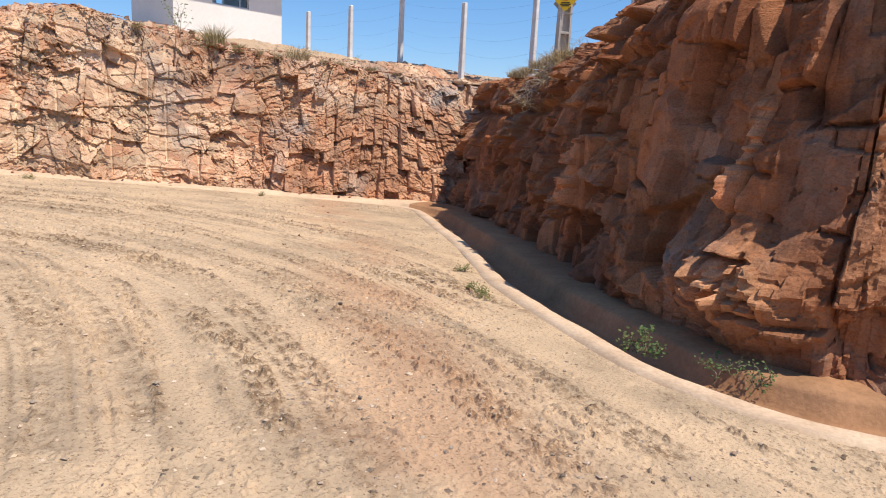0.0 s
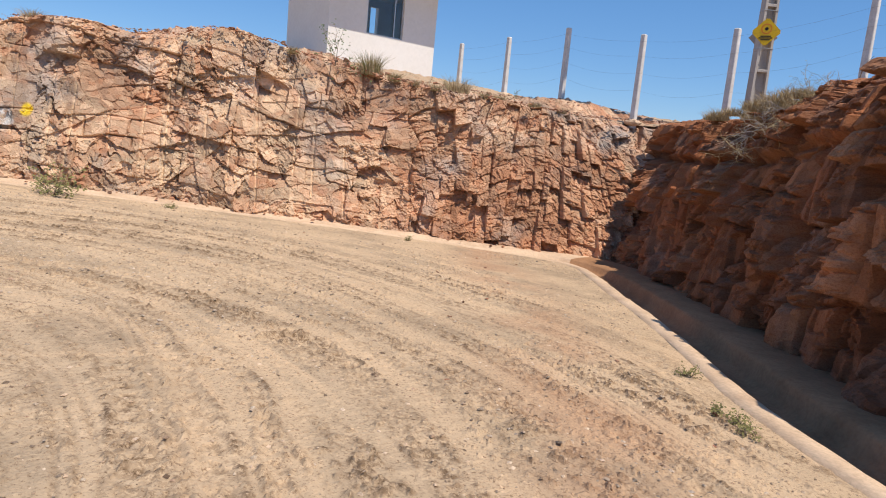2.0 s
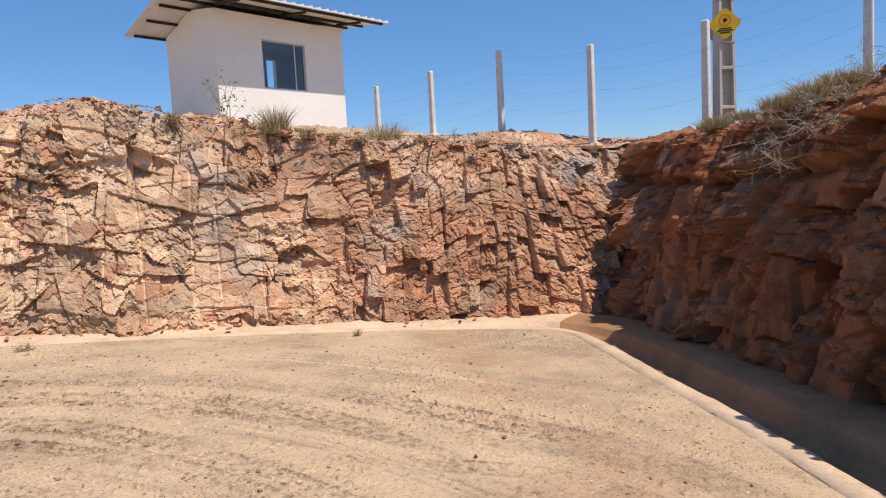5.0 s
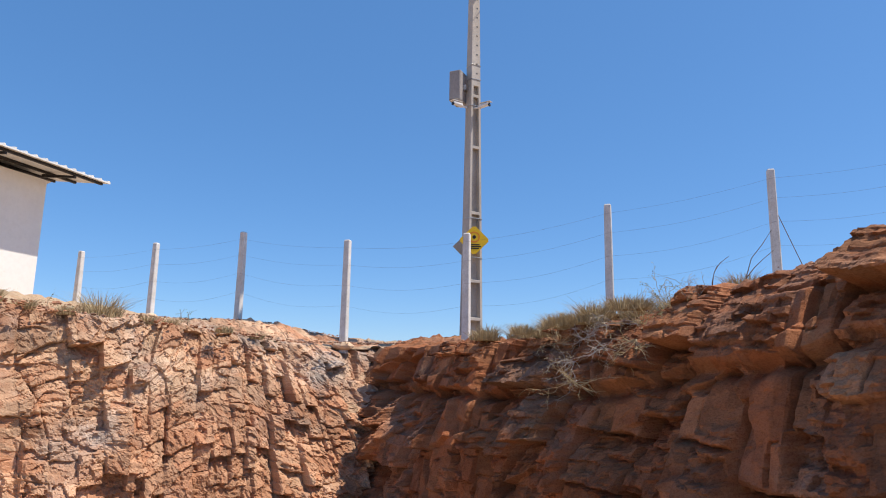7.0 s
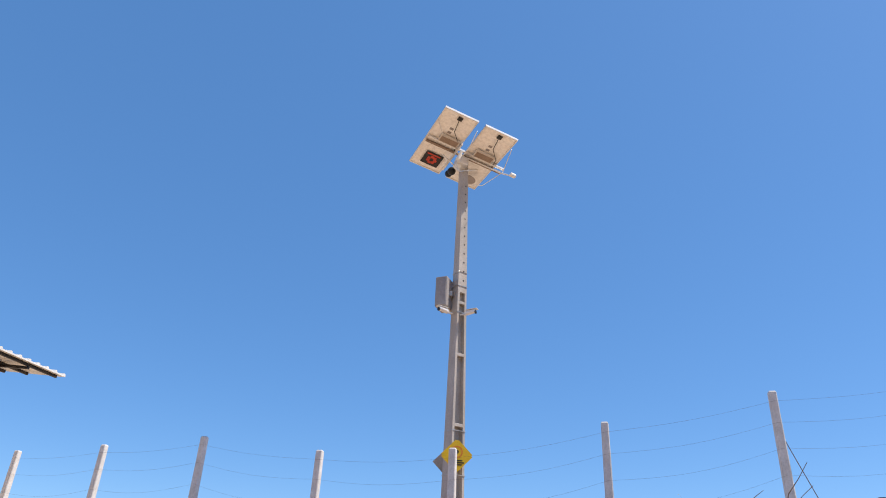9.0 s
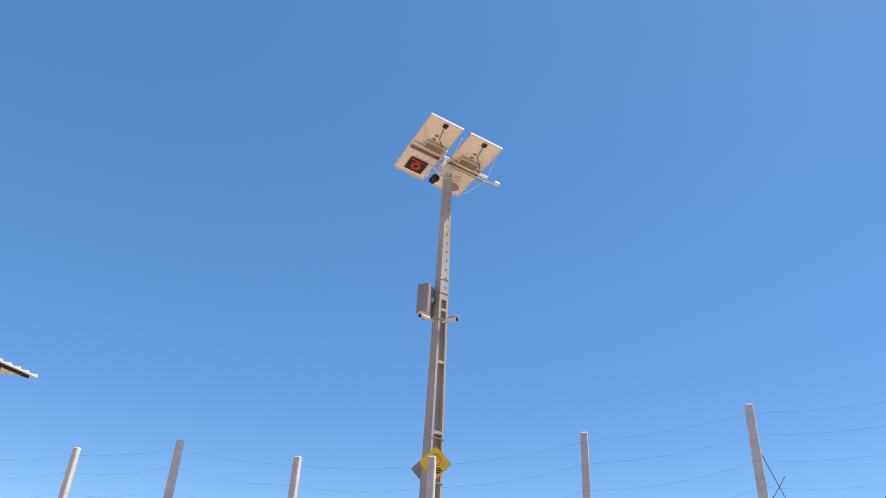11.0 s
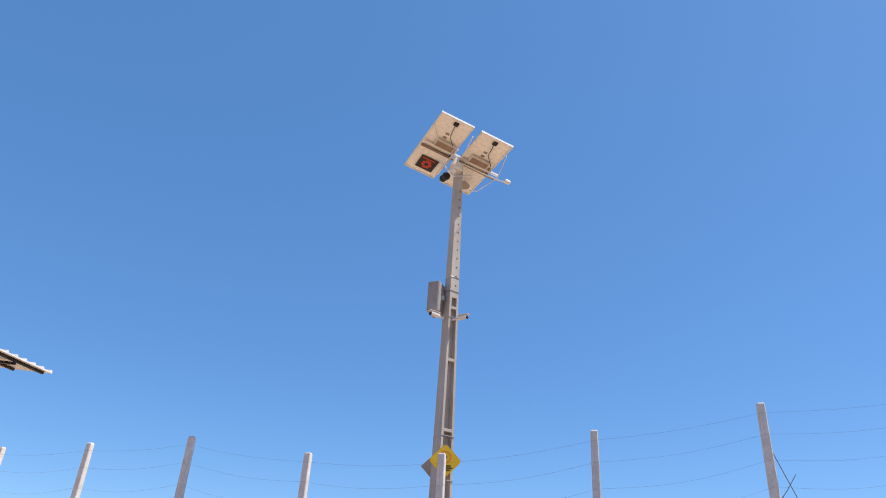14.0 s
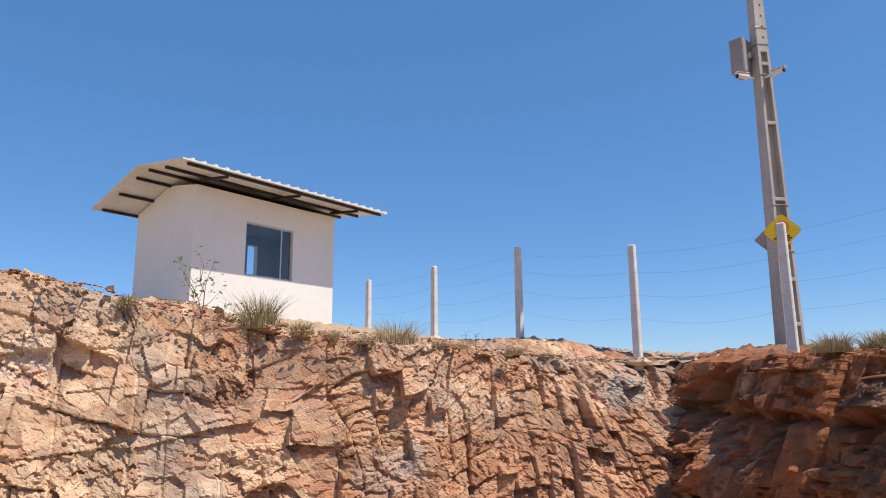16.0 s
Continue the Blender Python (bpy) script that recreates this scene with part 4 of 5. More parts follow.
# ---------------------------------------------------------------- pole with solar panels
def light_pole():
    bx, by, bz = 10.25, 2.44, land_at(10.25, 2.4) - 0.3
    top = 10.22
    pole = thing("utility_pole", pose(bx, by, bz, 0, 0, 47), "tall grey concrete utility pole with recessed ladder openings", "pole")
    H = top - bz
    # local x runs away from the yard, local y along the fence; the openings pass through along x
    half_y = lambda z: 0.165 - 0.10 * z / H
    half_x = lambda z: 0.145 - 0.07 * z / H
    for s in (-1, 1):
        bm = bmesh.new()
        rings = []
        for z in (0, H * 0.25, H * 0.5, H * 0.63):
            hy, hx, w = half_y(z), half_x(z), 0.045
            y0, y1 = sorted((s * hy, s * (hy - w)))
            rings.append([bm.verts.new(p) for p in ((-hx, y0, z), (hx, y0, z), (hx, y1, z), (-hx, y1, z))])
        for u, v in zip(rings, rings[1:]):
            for k in range(4):
                bm.faces.new((u[k], u[(k + 1) % 4], v[(k + 1) % 4], v[k]))
        bm.faces.new(list(reversed(rings[0])))
        bm.faces.new(rings[-1])
        bmesh.ops.recalc_face_normals(bm, faces=bm.faces)
        part("flange", bm, POLE_CONCRETE, pole)
    bm = bmesh.new()
    for z in (0.0, H * 0.63):
        hy = half_y(z) - 0.042
        for y in (-hy, hy):
            for x in (-0.02, 0.02):
                bm.verts.new((x, y, z))
    bm.verts.ensure_lookup_table()
    bmesh.ops.convex_hull(bm, input=bm.verts)
    part("web", bm, POLE_CONCRETE, pole, "recessed web of the pole")
    for z in (2.6 - bz, 3.30 - bz, 4.6 - bz, 5.9 - bz, 6.95 - bz):
        hy = half_y(z) - 0.042
        part("rung", box(-half_x(z), half_x(z) - 0.02, -hy, hy, z - 0.03, z + 0.03, 0.008), POLE_CONCRETE, pole)
    bm = bmesh.new()
    for z in (H * 0.63 + 0.002, H):
        for x in (-1, 1):
            for y in (-1, 1):
                bm.verts.new((x * half_x(z), y * half_y(z), z))
    bmesh.ops.convex_hull(bm, input=bm.verts)
    part("shaft", bm, POLE_CONCRETE, pole, "solid upper shaft of grey concrete")
    for k in range(12):
        z = H * 0.66 + k * 0.2
        part("bolt_hole", box(-half_x(z) - 0.003, -half_x(z) + 0.02, -0.03, -0.006, z, z + 0.03), BLACK, pole)
    for z in (7.3 - bz, 7.6 - bz, 6.75 - bz, 4.5 - bz, 3.75 - bz):
        hx, hy = half_x(z) + 0.006, half_y(z) + 0.006
        pts = [(-hx, -hy, z), (hx, -hy, z), (hx, hy, z), (-hx, hy, z), (-hx, -hy, z)]
        part("strap", rod(pts, 0.008, 5), GALV, pole, "steel strap")
    return pole


light_pole()


def panel_array():
    c = Vector((9.93, 2.43, 10.36))
    u = Vector((0.586, -0.791, -0.177)).normalized()
    h = Vector((-0.804, -0.594, 0.0)).normalized()
    n = u.cross(h).normalized()
    n = n if n.z > 0 else -n
    frame_m = Matrix((( u.x, -h.x, n.x, c.x), (u.y, -h.y, n.y, c.y), (u.z, -h.z, n.z, c.z), (0, 0, 0, 1)))
    rack = thing("solar_panel_rack", frame_m, "two white-backed solar panels on an aluminium rack at the pole top", "solar panel")
    L = 2.06
    for a, b in ((-0.82, -0.08), (0.08, 0.82)):
        p = part("panel", box(a + 0.02, b - 0.02, -L / 2 + 0.02, L / 2 - 0.02, 0.0, 0.006), BACKSHEET, rack, "white panel backsheet")
        part("cells", box(a + 0.02, b - 0.02, -L / 2 + 0.02, L / 2 - 0.02, 0.010, 0.016), CELL, p, "dark blue solar cells")
        fr = box(a, a + 0.02, -L / 2, L / 2, -0.02, 0.02)
        box(b - 0.02, b, -L / 2, L / 2, -0.02, 0.02, bm=fr)
        box(a + 0.02, b - 0.02, -L / 2, -L / 2 + 0.02, -0.02, 0.02, bm=fr)
        box(a + 0.02, b - 0.02, L / 2 - 0.02, L / 2, -0.02, 0.02, bm=fr)
        part("panel_frame", fr, ALU, p, "aluminium panel frame")
        m = (a + b) / 2 + 0.02
        part("junction_box", box(m - 0.05, m + 0.05, -L / 2 + 0.1, -L / 2 + 0.2, -0.03, -0.001, 0.005), BLACK, p, "black junction box")
        for k in range(2):
            part("label", box(m - 0.06, m + 0.02, -L / 2 + 0.5 + 0.13 * k, -L / 2 + 0.57 + 0.13 * k, -0.003, -0.001), GREY_BOX, p)
        part("lead", rod([(m, -L / 2 + 0.2, -0.02), (m + 0.05, -0.5, -0.05), (b - 0.1, -0.25, -0.06), (b - 0.05, 0.1, -0.05)], 0.008, 5), BLACK, p, "black cable")
    # printed board hung under the outer panel
    part("dark_board", box(-0.62, -0.22, 0.42, 0.86, -0.03, -0.022), BLACK, rack, "dark printed board")
    bm = bmesh.new()
    for k in range(7):
        an = k * math.tau / 7
        box(-0.42 + 0.08 * math.cos(an) - 0.035, -0.42 + 0.08 * math.cos(an) + 0.035, 0.66 + 0.1 * math.sin(an) - 0.04, 0.66 + 0.1 * math.sin(an) + 0.04, -0.034, -0.0305, bm=bm)
    box(-0.58, -0.28, 0.46, 0.50, -0.034, -0.0305, bm=bm)
    part("red_print", bm, RED, rack, "red printed shape")
    for y in (-0.05, 0.10):
        part("rail", box(-0.78, 1.0, y - 0.025, y + 0.025, -0.062, -0.022), RAIL_BROWN if y > 0 else ALU, rack, "mounting rail")
    part("rail", box(-0.12, -0.08, -0.3, 0.75, -0.10, -0.062), ALU, rack, "aluminium rail")
    for a, b in ((-0.58, -0.14), (0.24, 0.68)):
        c = part("controller", box(a, b, -0.30, -0.08, -0.08, -0.022, 0.008), PALE_BOX, rack, "pale control box")
        part("cover", box(a + 0.03, b - 0.03, -0.27, -0.11, -0.086, -0.081, 0.002), RAIL_BROWN, c, "brownish cover plate")
    part("pole_cap", rod([(0.02, 0.16, -0.36), (0.10, 0.10, -0.14)], 0.075, 12), WHITE_PLASTIC, rack, "white cylindrical bracket")
    part("lamp", rod([(-0.04, -0.06, -0.30), (-0.02, -0.10, -0.12)], 0.05, 10, taper=0.6), WHITE_PLASTIC, rack, "small white lamp")
    part("cable", rod([(0.84, -0.72, -0.03), (0.98, -0.10, -0.16), (0.80, 0.50, -0.24), (0.50, 0.98, -0.05)], 0.008, 5), ALU, rack, "thin pale cable")
    part("cable", rod([(0.0, -0.80, -0.04), (0.05, -0.35, -0.16), (0.02, 0.0, -0.22)], 0.008, 5), ALU, rack, "thin pale cable")
    part("strut", rod([(-0.80, -0.62, -0.03), (-0.35, 0.0, -0.07)], 0.009, 5), ALU, rack)
    part("bracket", rod([(0.1, 0.1, -0.45), (0.55, 0.3, -0.05)], 0.015, 6), ALU, rack)
    part("bracket", rod([(0.1, 0.1, -0.45), (-0.3, 0.3, -0.05)], 0.015, 6), ALU, rack)
    part("clamp", box(-0.02, 0.22, 0.0, 0.26, -0.3, -0.1, 0.02), ALU, rack, "bright pole clamp")
    part("antenna_arm", rod([(0.2, 0.05, -0.08), (1.0, 0.02, -0.10), (1.25, -0.05, -0.10)], 0.018, 6), ALU, rack)
    bm = box(1.16, 1.30, -0.12, -0.03, -0.14, -0.07, 0.02)
    part("antenna", bm, WHITE_PLASTIC, rack, "small white antenna")
    bm = bmesh.new()
    bmesh.ops.create_cone(bm, cap_ends=True, segments=20, radius1=0.15, radius2=0.05, depth=0.09, matrix=pose(0.50, 0.60, -0.12))
    part("dish", bm, GREY_BOX, rack, "grey round dish")
    bm = bmesh.new()
    bmesh.ops.create_uvsphere(bm, u_segments=14, v_segments=8, radius=0.09, matrix=pose(0.02, 0.42, -0.28))
    part("dome_camera", bm, BLACK, rack, "black dome")
    bm = bmesh.new()
    bmesh.ops.create_uvsphere(bm, u_segments=14, v_segments=8, radius=0.08, matrix=pose(0.02, 0.62, -0.22))
    part("dome_camera", bm, BLACK, rack, "black dome")
    return rack


panel_array()


def equipment_box():
    b = thing("equipment_box", pose(10.17, 2.70, 6.83, 0, 0, -8), "grey polyester equipment box strapped to the pole", "box")
    part("body", box(-0.19, 0.19, -0.10, 0.14, 0.0, 0.62, 0.02), GREY_BOX, b)
    part("lid", box(-0.205, -0.19, -0.085, 0.125, 0.02, 0.60, 0.005), GREY_BOX, b)
    part("bracket", box(-0.05, 0.05, -0.16, -0.10, 0.25, 0.35), GALV, b)
    return b


equipment_box()


def pole_camera(x, y, z, rz):
    c = thing("surveillance_camera", pose(x, y, z, 0, 0, rz), "small white bullet camera on the pole strap", "camera", "pole cameras")
    bm = bmesh.new()
    bmesh.ops.create_cone(bm, cap_ends=True, segments=14, radius1=0.04, radius2=0.045, depth=0.2, matrix=pose(-0.16, 0, 0, 0, 96, 0))
    part("housing", bm, WHITE_PLASTIC, c, smooth=False)
    bm = bmesh.new()
    bmesh.ops.create_cone(bm, cap_ends=True, segments=14, radius1=0.036, radius2=0.036, depth=0.02, matrix=pose(-0.262, 0, -0.011, 0, 96, 0))
    part("lens", bm, BLACK, c, "black lens")
    part("hood", box(-0.30, -0.06, -0.05, 0.05, 0.045, 0.052, 0.002), WHITE_PLASTIC, c)
    part("arm", rod([(0.06, 0, -0.02), (-0.05, 0, -0.02), (-0.1, 0, 0.0)], 0.018, 6), WHITE_PLASTIC, c)


pole_camera(10.16, 2.33, 6.72, 75)
pole_camera(10.10, 2.58, 6.74, -40)


def warning_sign():
    s = thing("warning_sign", pose(10.08, 2.35, 4.06, 0, 0, -72), "yellow diamond warning sign on the pole", "sign")
    # local x along the sign, local -y towards the viewer
    bm = box(-0.205, 0.205, -0.004, 0.004, -0.205, 0.205, 0)
    bmesh.ops.bevel(bm, geom=[e for e in bm.edges if abs(e.verts[0].co.y - e.verts[1].co.y) > 0.001], offset=0.03, segments=3, affect="EDGES")
    bmesh.ops.transform(bm, matrix=pose(0, 0, 0, 0, 45, 0), verts=bm.verts)
    part("plate", bm, YELLOW, s)
    bm = bmesh.new()
    outer = [bm.verts.new((0.105 * math.cos(k * math.tau / 28), -0.0065, 0.06 + 0.105 * math.sin(k * math.tau / 28))) for k in range(28)]
    inner = [bm.verts.new((0.08 * math.cos(k * math.tau / 28), -0.0065, 0.06 + 0.08 * math.sin(k * math.tau / 28))) for k in range(28)]
    for k in range(28):
        bm.faces.new((outer[k], outer[(k + 1) % 28], inner[(k + 1) % 28], inner[k]))
    part("ring", bm, ORANGE, s, "orange printed ring")
    bm = bmesh.new()
    bmesh.ops.create_circle(bm, cap_ends=True, segments=16, radius=0.035, matrix=pose(0.0, -0.0065, 0.06, 90, 0, 0))
    part("printed_dot", bm, BLACK, s)
    for k, (w, z) in enumerate(((0.10, -0.085), (0.13, -0.12), (0.09, -0.155))):
        part("print_bar", box(-w, w, -0.0068, -0.0055, z - 0.011, z + 0.011), BLACK, s)
    return s


warning_sign()
s2 = thing("warning_sign", pose(10.475, 2.585, 4.02, 0, 0, -72), "back of a grey diamond sign strapped to the pole", "sign")
bm = box(-0.2, 0.2, -0.004, 0.004, -0.2, 0.2)
bmesh.ops.transform(bm, matrix=pose(0, 0, 0, 0, 45, 0), verts=bm.verts)
part("plate", bm, GREY_BOX, s2)


# ---------------------------------------------------------------- meter wall and second pole beyond the drain
def meter_wall():
    z0 = -0.02
    w = thing("meter_wall", pose(-3.52, 9.0, z0, 0, 0, -6), "low white plastered meter wall with a concrete cap", "wall")
    part("panel", box(-2.6, -0.30, 0.0, 0.16, 0.0, 1.74, 0.01), WALL_PAINT, w)
    part("pillar", box(-0.30, 0.05, -0.12, 0.20, -0.05, 1.76, 0.015), WALL_PAINT, w, "white corner pillar")
    part("cap", box(-2.65, 0.12, -0.18, 0.26, 1.76, 1.87, 0.015), POLE_CONCRETE, w, "grey concrete cap slab")
    part("meter_box", box(-1.0, -0.55, -0.05, 0.0, 0.98, 1.5, 0.01), BLACK, w, "dark meter cabinet")
    part("footing", box(-2.7, 0.75, -0.25, 0.35, -0.2, 0.06, 0.02), CONCRETE, w, "rough concrete footing slab")
    return w


meter_wall()


def second_pole():
    p = thing("utility_pole", pose(-3.62, 9.42, -0.3, 0, 0, -10), "grey concrete utility pole behind the meter wall", "pole")
    for s in (-1, 1):
        part("flange", box(-0.12, 0.12, *sorted((s * 0.20, s * 0.14)), 0, 8.5, 0.008), POLE_CONCRETE, p)
    part("web", box(-0.02, 0.02, -0.14, 0.14, 0, 8.5), POLE_CONCRETE, p, "recessed web of the pole")
    for k in range(6):
        part("rung", box(-0.11, 0.11, -0.14, 0.14, 1.9 + k * 1.25, 2.05 + k * 1.25, 0.01), POLE_CONCRETE, p)
    return p


sp = second_pole()
sp.rotation_euler.z = radians(80)
fence_post(-1.7, 13.5, 3.35)


# ---------------------------------------------------------------- loose stones
def stone_mesh(seed, squash=0.6):
    r = random.Random(seed)
    bm = bmesh.new()
    for _ in range(11):
        v = Vector((r.gauss(0, 1), r.gauss(0, 1), r.gauss(0, 1))).normalized() * r.uniform(0.7, 1.0)
        bm.verts.new((v.x, v.y * r.uniform(0.6, 1), v.z * squash))
    bmesh.ops.convex_hull(bm, input=bm.verts)
    for v in [v for v in bm.verts if not v.link_faces]:
        bm.verts.remove(v)
    me = bpy.data.meshes.new("rock")
    bm.to_mesh(me)
    bm.free()
    return me


def stone_colours(me, seed):
    r = random.Random(seed)
    at = me.attributes.new("block", "FLOAT_COLOR", "POINT")
    c = (r.random(), r.random(), 0.6 * r.random(), 1)
    for d in at.data:
        d.color = c


STONES = [stone_mesh(k) for k in range(14)]
for k, me in enumerate(STONES):
    stone_colours(me, k)
    me.materials.append(LOOSE)


def loose_rock(x, y, z, size, k, label="angular piece of fallen sandstone", group="fallen rocks"):
    ob = new("rock", STONES[k % len(STONES)])
    r = random.Random(k * 7 + 1)
    ob.matrix_basis = Matrix.LocRotScale((x, y, z + 0.25 * size), Euler((r.uniform(-0.3, 0.3), r.uniform(-0.3, 0.3), r.uniform(0, 6.3))), (size, size * r.uniform(0.7, 1.1), size * r.uniform(0.6, 1.0)))
    tagged(ob, label, "rock", group)
    return ob


rr = random.Random(11)
foot_s, foot_x, foot_y, _, _ = smooth_line(FOOT_L[1:-1], 0.16)
for k in range(len(foot_x)):
    if rr.random() < 0.4:
        o = rr.uniform(-0.16, 0.04)
        x, y = foot_x[k] + 0.478 * o + rr.uniform(-0.1, 0.1), foot_y[k] + 0.878 * o
        loose_rock(x, y, float(floor_z(x, y)) + 0.03, rr.uniform(0.02, 0.08), k, "angular piece of fallen sandstone at the rock foot")
# stones on the brink of both faces
for k in range(70):
    s = rr.uniform(-1.8, 9.5)
    o = rr.uniform(1.15, 3.2)
    x, y = CORNER[0] + ALONG_L[0] * s + 0.478 * o, CORNER[1] + ALONG_L[1] * s + 0.878 * o
    loose_rock(x, y, land_at(x, y) + 0.02, rr.uniform(0.04, 0.13), k + 100, "angular stone lying on dry soil above the cut", "stones above the cut")
for k in range(34):
    s = rr.uniform(0.5, 8.5)
    o = rr.uniform(1.5, 3.0)
    x, y = 5.58 + ALONG_R[0] * s + 0.768 * o, 2.24 + ALONG_R[1] * s - 0.641 * o
    loose_rock(x, y, land_at(x, y) - 0.06, rr.uniform(0.05, 0.14), k + 200, "angular stone lying on dry soil above the cut", "stones above the cut")
# single stones that lie on the yard
for k, (x, y, size) in enumerate([(1.12, 0.83, 0.035), (0.67, 0.73, 0.03), (0.63, -1.22, 0.03), (0.01, 0.22, 0.03), (1.6, 2.2, 0.03), (2.3, 1.6, 0.03), (2.9, 2.6, 0.035), (-1.3, -1.2, 0.03), (-0.4, -2.6, 0.025), (-2.4, -2.9, 0.02),
                                  (3.5, 3.4, 0.04), (3.9, 2.9, 0.03), (0.2, -2.3, 0.04), (-1.9, -3.4, 0.022), (-0.9, -3.3, 0.025), (2.2, 4.2, 0.03), (1.2, 4.9, 0.035), (-0.8, 5.2, 0.04), (-2.2, 4.6, 0.03)]):
    loose_rock(x, y, float(floor_z(x, y)), size, k + 300, "small stone lying on the dusty yard", "stones on the yard")


def pebbles(name, places, mat, label):
    """Countless small stones, joined."""
    shapes = []
    for k in range(6):
        q = TABLE[k, 40:46, 0]
        v = np.array([(1, 0.2 * q[0], 0), (-0.8, 0.3 * q[1], 0.1), (0.2, 0.55 + 0.3 * q[2], 0), (-0.1, -0.5 - 0.3 * q[3], 0.05), (0.3 * q[4], 0.2, 0.5), (0.1, 0, -0.4)])
        f = [(0, 2, 4), (2, 1, 4), (1, 3, 4), (3, 0, 4), (2, 0, 5), (1, 2, 5), (3, 1, 5), (0, 3, 5)]
        shapes.append((v, f))
    V, F, T, base = [], [], [], 0
    for k, (x, y, z, size) in enumerate(places):
        v, f = shapes[k % 6]
        a = TABLE[k % 256, (k // 256) % 256]
        c, s = math.cos(a[0] * 6.28), math.sin(a[0] * 6.28)
        q = v * size
        V.append(np.stack([x + q[:, 0] * c - q[:, 1] * s, y + q[:, 0] * s + q[:, 1] * c, z + q[:, 2] * (0.6 + 0.5 * a[1])], -1))
        F += [tuple(i + base for i in p) for p in f]
        T.append(np.tile((a[2], a[3], a[4] * 0.25, 1.0), (len(v), 1)))
        base += len(v)
    me = bpy.data.meshes.new(name)
    me.from_pydata(np.concatenate(V).tolist(), [], F)
    at = me.attributes.new("block", "FLOAT_COLOR", "POINT")
    at.data.foreach_set("color", np.concatenate(T).ravel())
    me.materials.append(mat)
    return tagged(new(name, me), label, "gravel", kind="stuff")


gr = np.random.default_rng(4)
n = 60000
px, py = gr.uniform(-7, 5.5, n), gr.uniform(-6.5, 7.5, n)
dens = rough_noise(px * 0.8, py * 0.8, 3)
eo = edge_offset(px, py)
ok = (eo < -0.03) & (gr.random(n) < np.clip(dens * 2.2 - 0.55, 0.08, 1)) & (np.hypot(px + 1.7, py + 0.3) > 0.4)
sz = 0.006 + 0.020 * gr.random(n) ** 4
ix, iy = np.searchsorted(gx, px), np.searchsorted(gy, py)
pebbles("gravel", list(zip(px[ok], py[ok], GZ[iy[ok], ix[ok]], sz[ok])), PEBBLE, "fine loose gravel scattered over the yard")
n = 5200
s_, o_ = gr.uniform(-3.5, 10, n), 1.0 + 3.4 * gr.random(n) ** 1.4
px, py = CORNER[0] + ALONG_L[0] * s_ + 0.478 * o_, CORNER[1] + ALONG_L[1] * s_ + 0.878 * o_
pz = land_z(px, py)
pebbles("rubble", list(zip(px, py, pz + 0.01, 0.012 + 0.035 * gr.random(n) ** 3)), LOOSE, "small rubble on the slope above the rock face")
n = 2200
s_, o_ = gr.uniform(-0.5, 8.5, n), 1.3 + 2.4 * gr.random(n)
px, py = 5.58 + ALONG_R[0] * s_ + 0.768 * o_, 2.24 + ALONG_R[1] * s_ - 0.641 * o_
pebbles("rubble", list(zip(px, py, land_z(px, py) - 0.06, 0.012 + 0.03 * gr.random(n) ** 3)), LOOSE, "small rubble on the brink of the shaded face")


# ---------------------------------------------------------------- plants
def blades(count, spread, height, seed, lean=0.5, width=0.006):
    r = random.Random(seed)
    bm = bmesh.new()
    for _ in range(count):
        a, d = r.uniform(0, 6.28), spread * r.random() ** 0.7
        p = Vector((math.cos(a) * d, math.sin(a) * d, -0.02))
        h = height * r.uniform(0.2, 1.0)
        out = Vector((math.cos(a), math.sin(a), 0)) * lean * h * r.uniform(-0.4, 1.9)
        side = Vector((r.gauss(0, 1), r.gauss(0, 1), 0)).normalized() * width * r.uniform(0.6, 1.2)
        last = None
        for t in (0, 0.4, 0.75, 1.0):
            c = p + Vector((0, 0, h * (t - 0.25 * lean * t * t))) + out * t * t
            w = side * (1 - t * 0.9)
            pair = (bm.verts.new(c - w), bm.verts.new(c + w))
            if last:
                bm.faces.new((last[0], last[1], pair[1], pair[0]))
            last = pair
    return bm


def grass_tuft(x, y, z, spread, height, seed, dry=0.4, label="clump of green and straw-coloured grass on the brink", name="grass_tuft"):
    g = thing(name, (x, y, z), label, "grass", "grass clumps")
    n = int(120 + 1500 * spread)
    part("straw", blades(int(n * (0.4 + dry)), spread, height, seed, 0.6), STRAW, g, "dry straw blades")
    if dry < 0.9:
        part("foliage", blades(int(n * (1.1 - dry)), spread * 0.8, height * 0.95, seed + 1, 0.45), LEAF, g, "olive green blades")
    return g


def twigs(bm, start, direction, length, radius, depth, r, tips):
    p = Vector(start)
    d = Vector(direction).normalized()
    pts = [p.copy()]
    for _ in range(4):
        d = (d + 0.28 * Vector((r.gauss(0, 1), r.gauss(0, 1), r.gauss(0, 0.8)))).normalized()
        p = p + d * length / 4
        pts.append(p.copy())
        if depth and r.random() < 0.75:
            twigs(bm, p, d + 0.9 * Vector((r.gauss(0, 1), r.gauss(0, 1), r.gauss(0, 0.7))), length * 0.55, radius * 0.6, depth - 1, r, tips)
    rod(pts, radius, 4, bm, 0.4)
    tips += pts[2:]


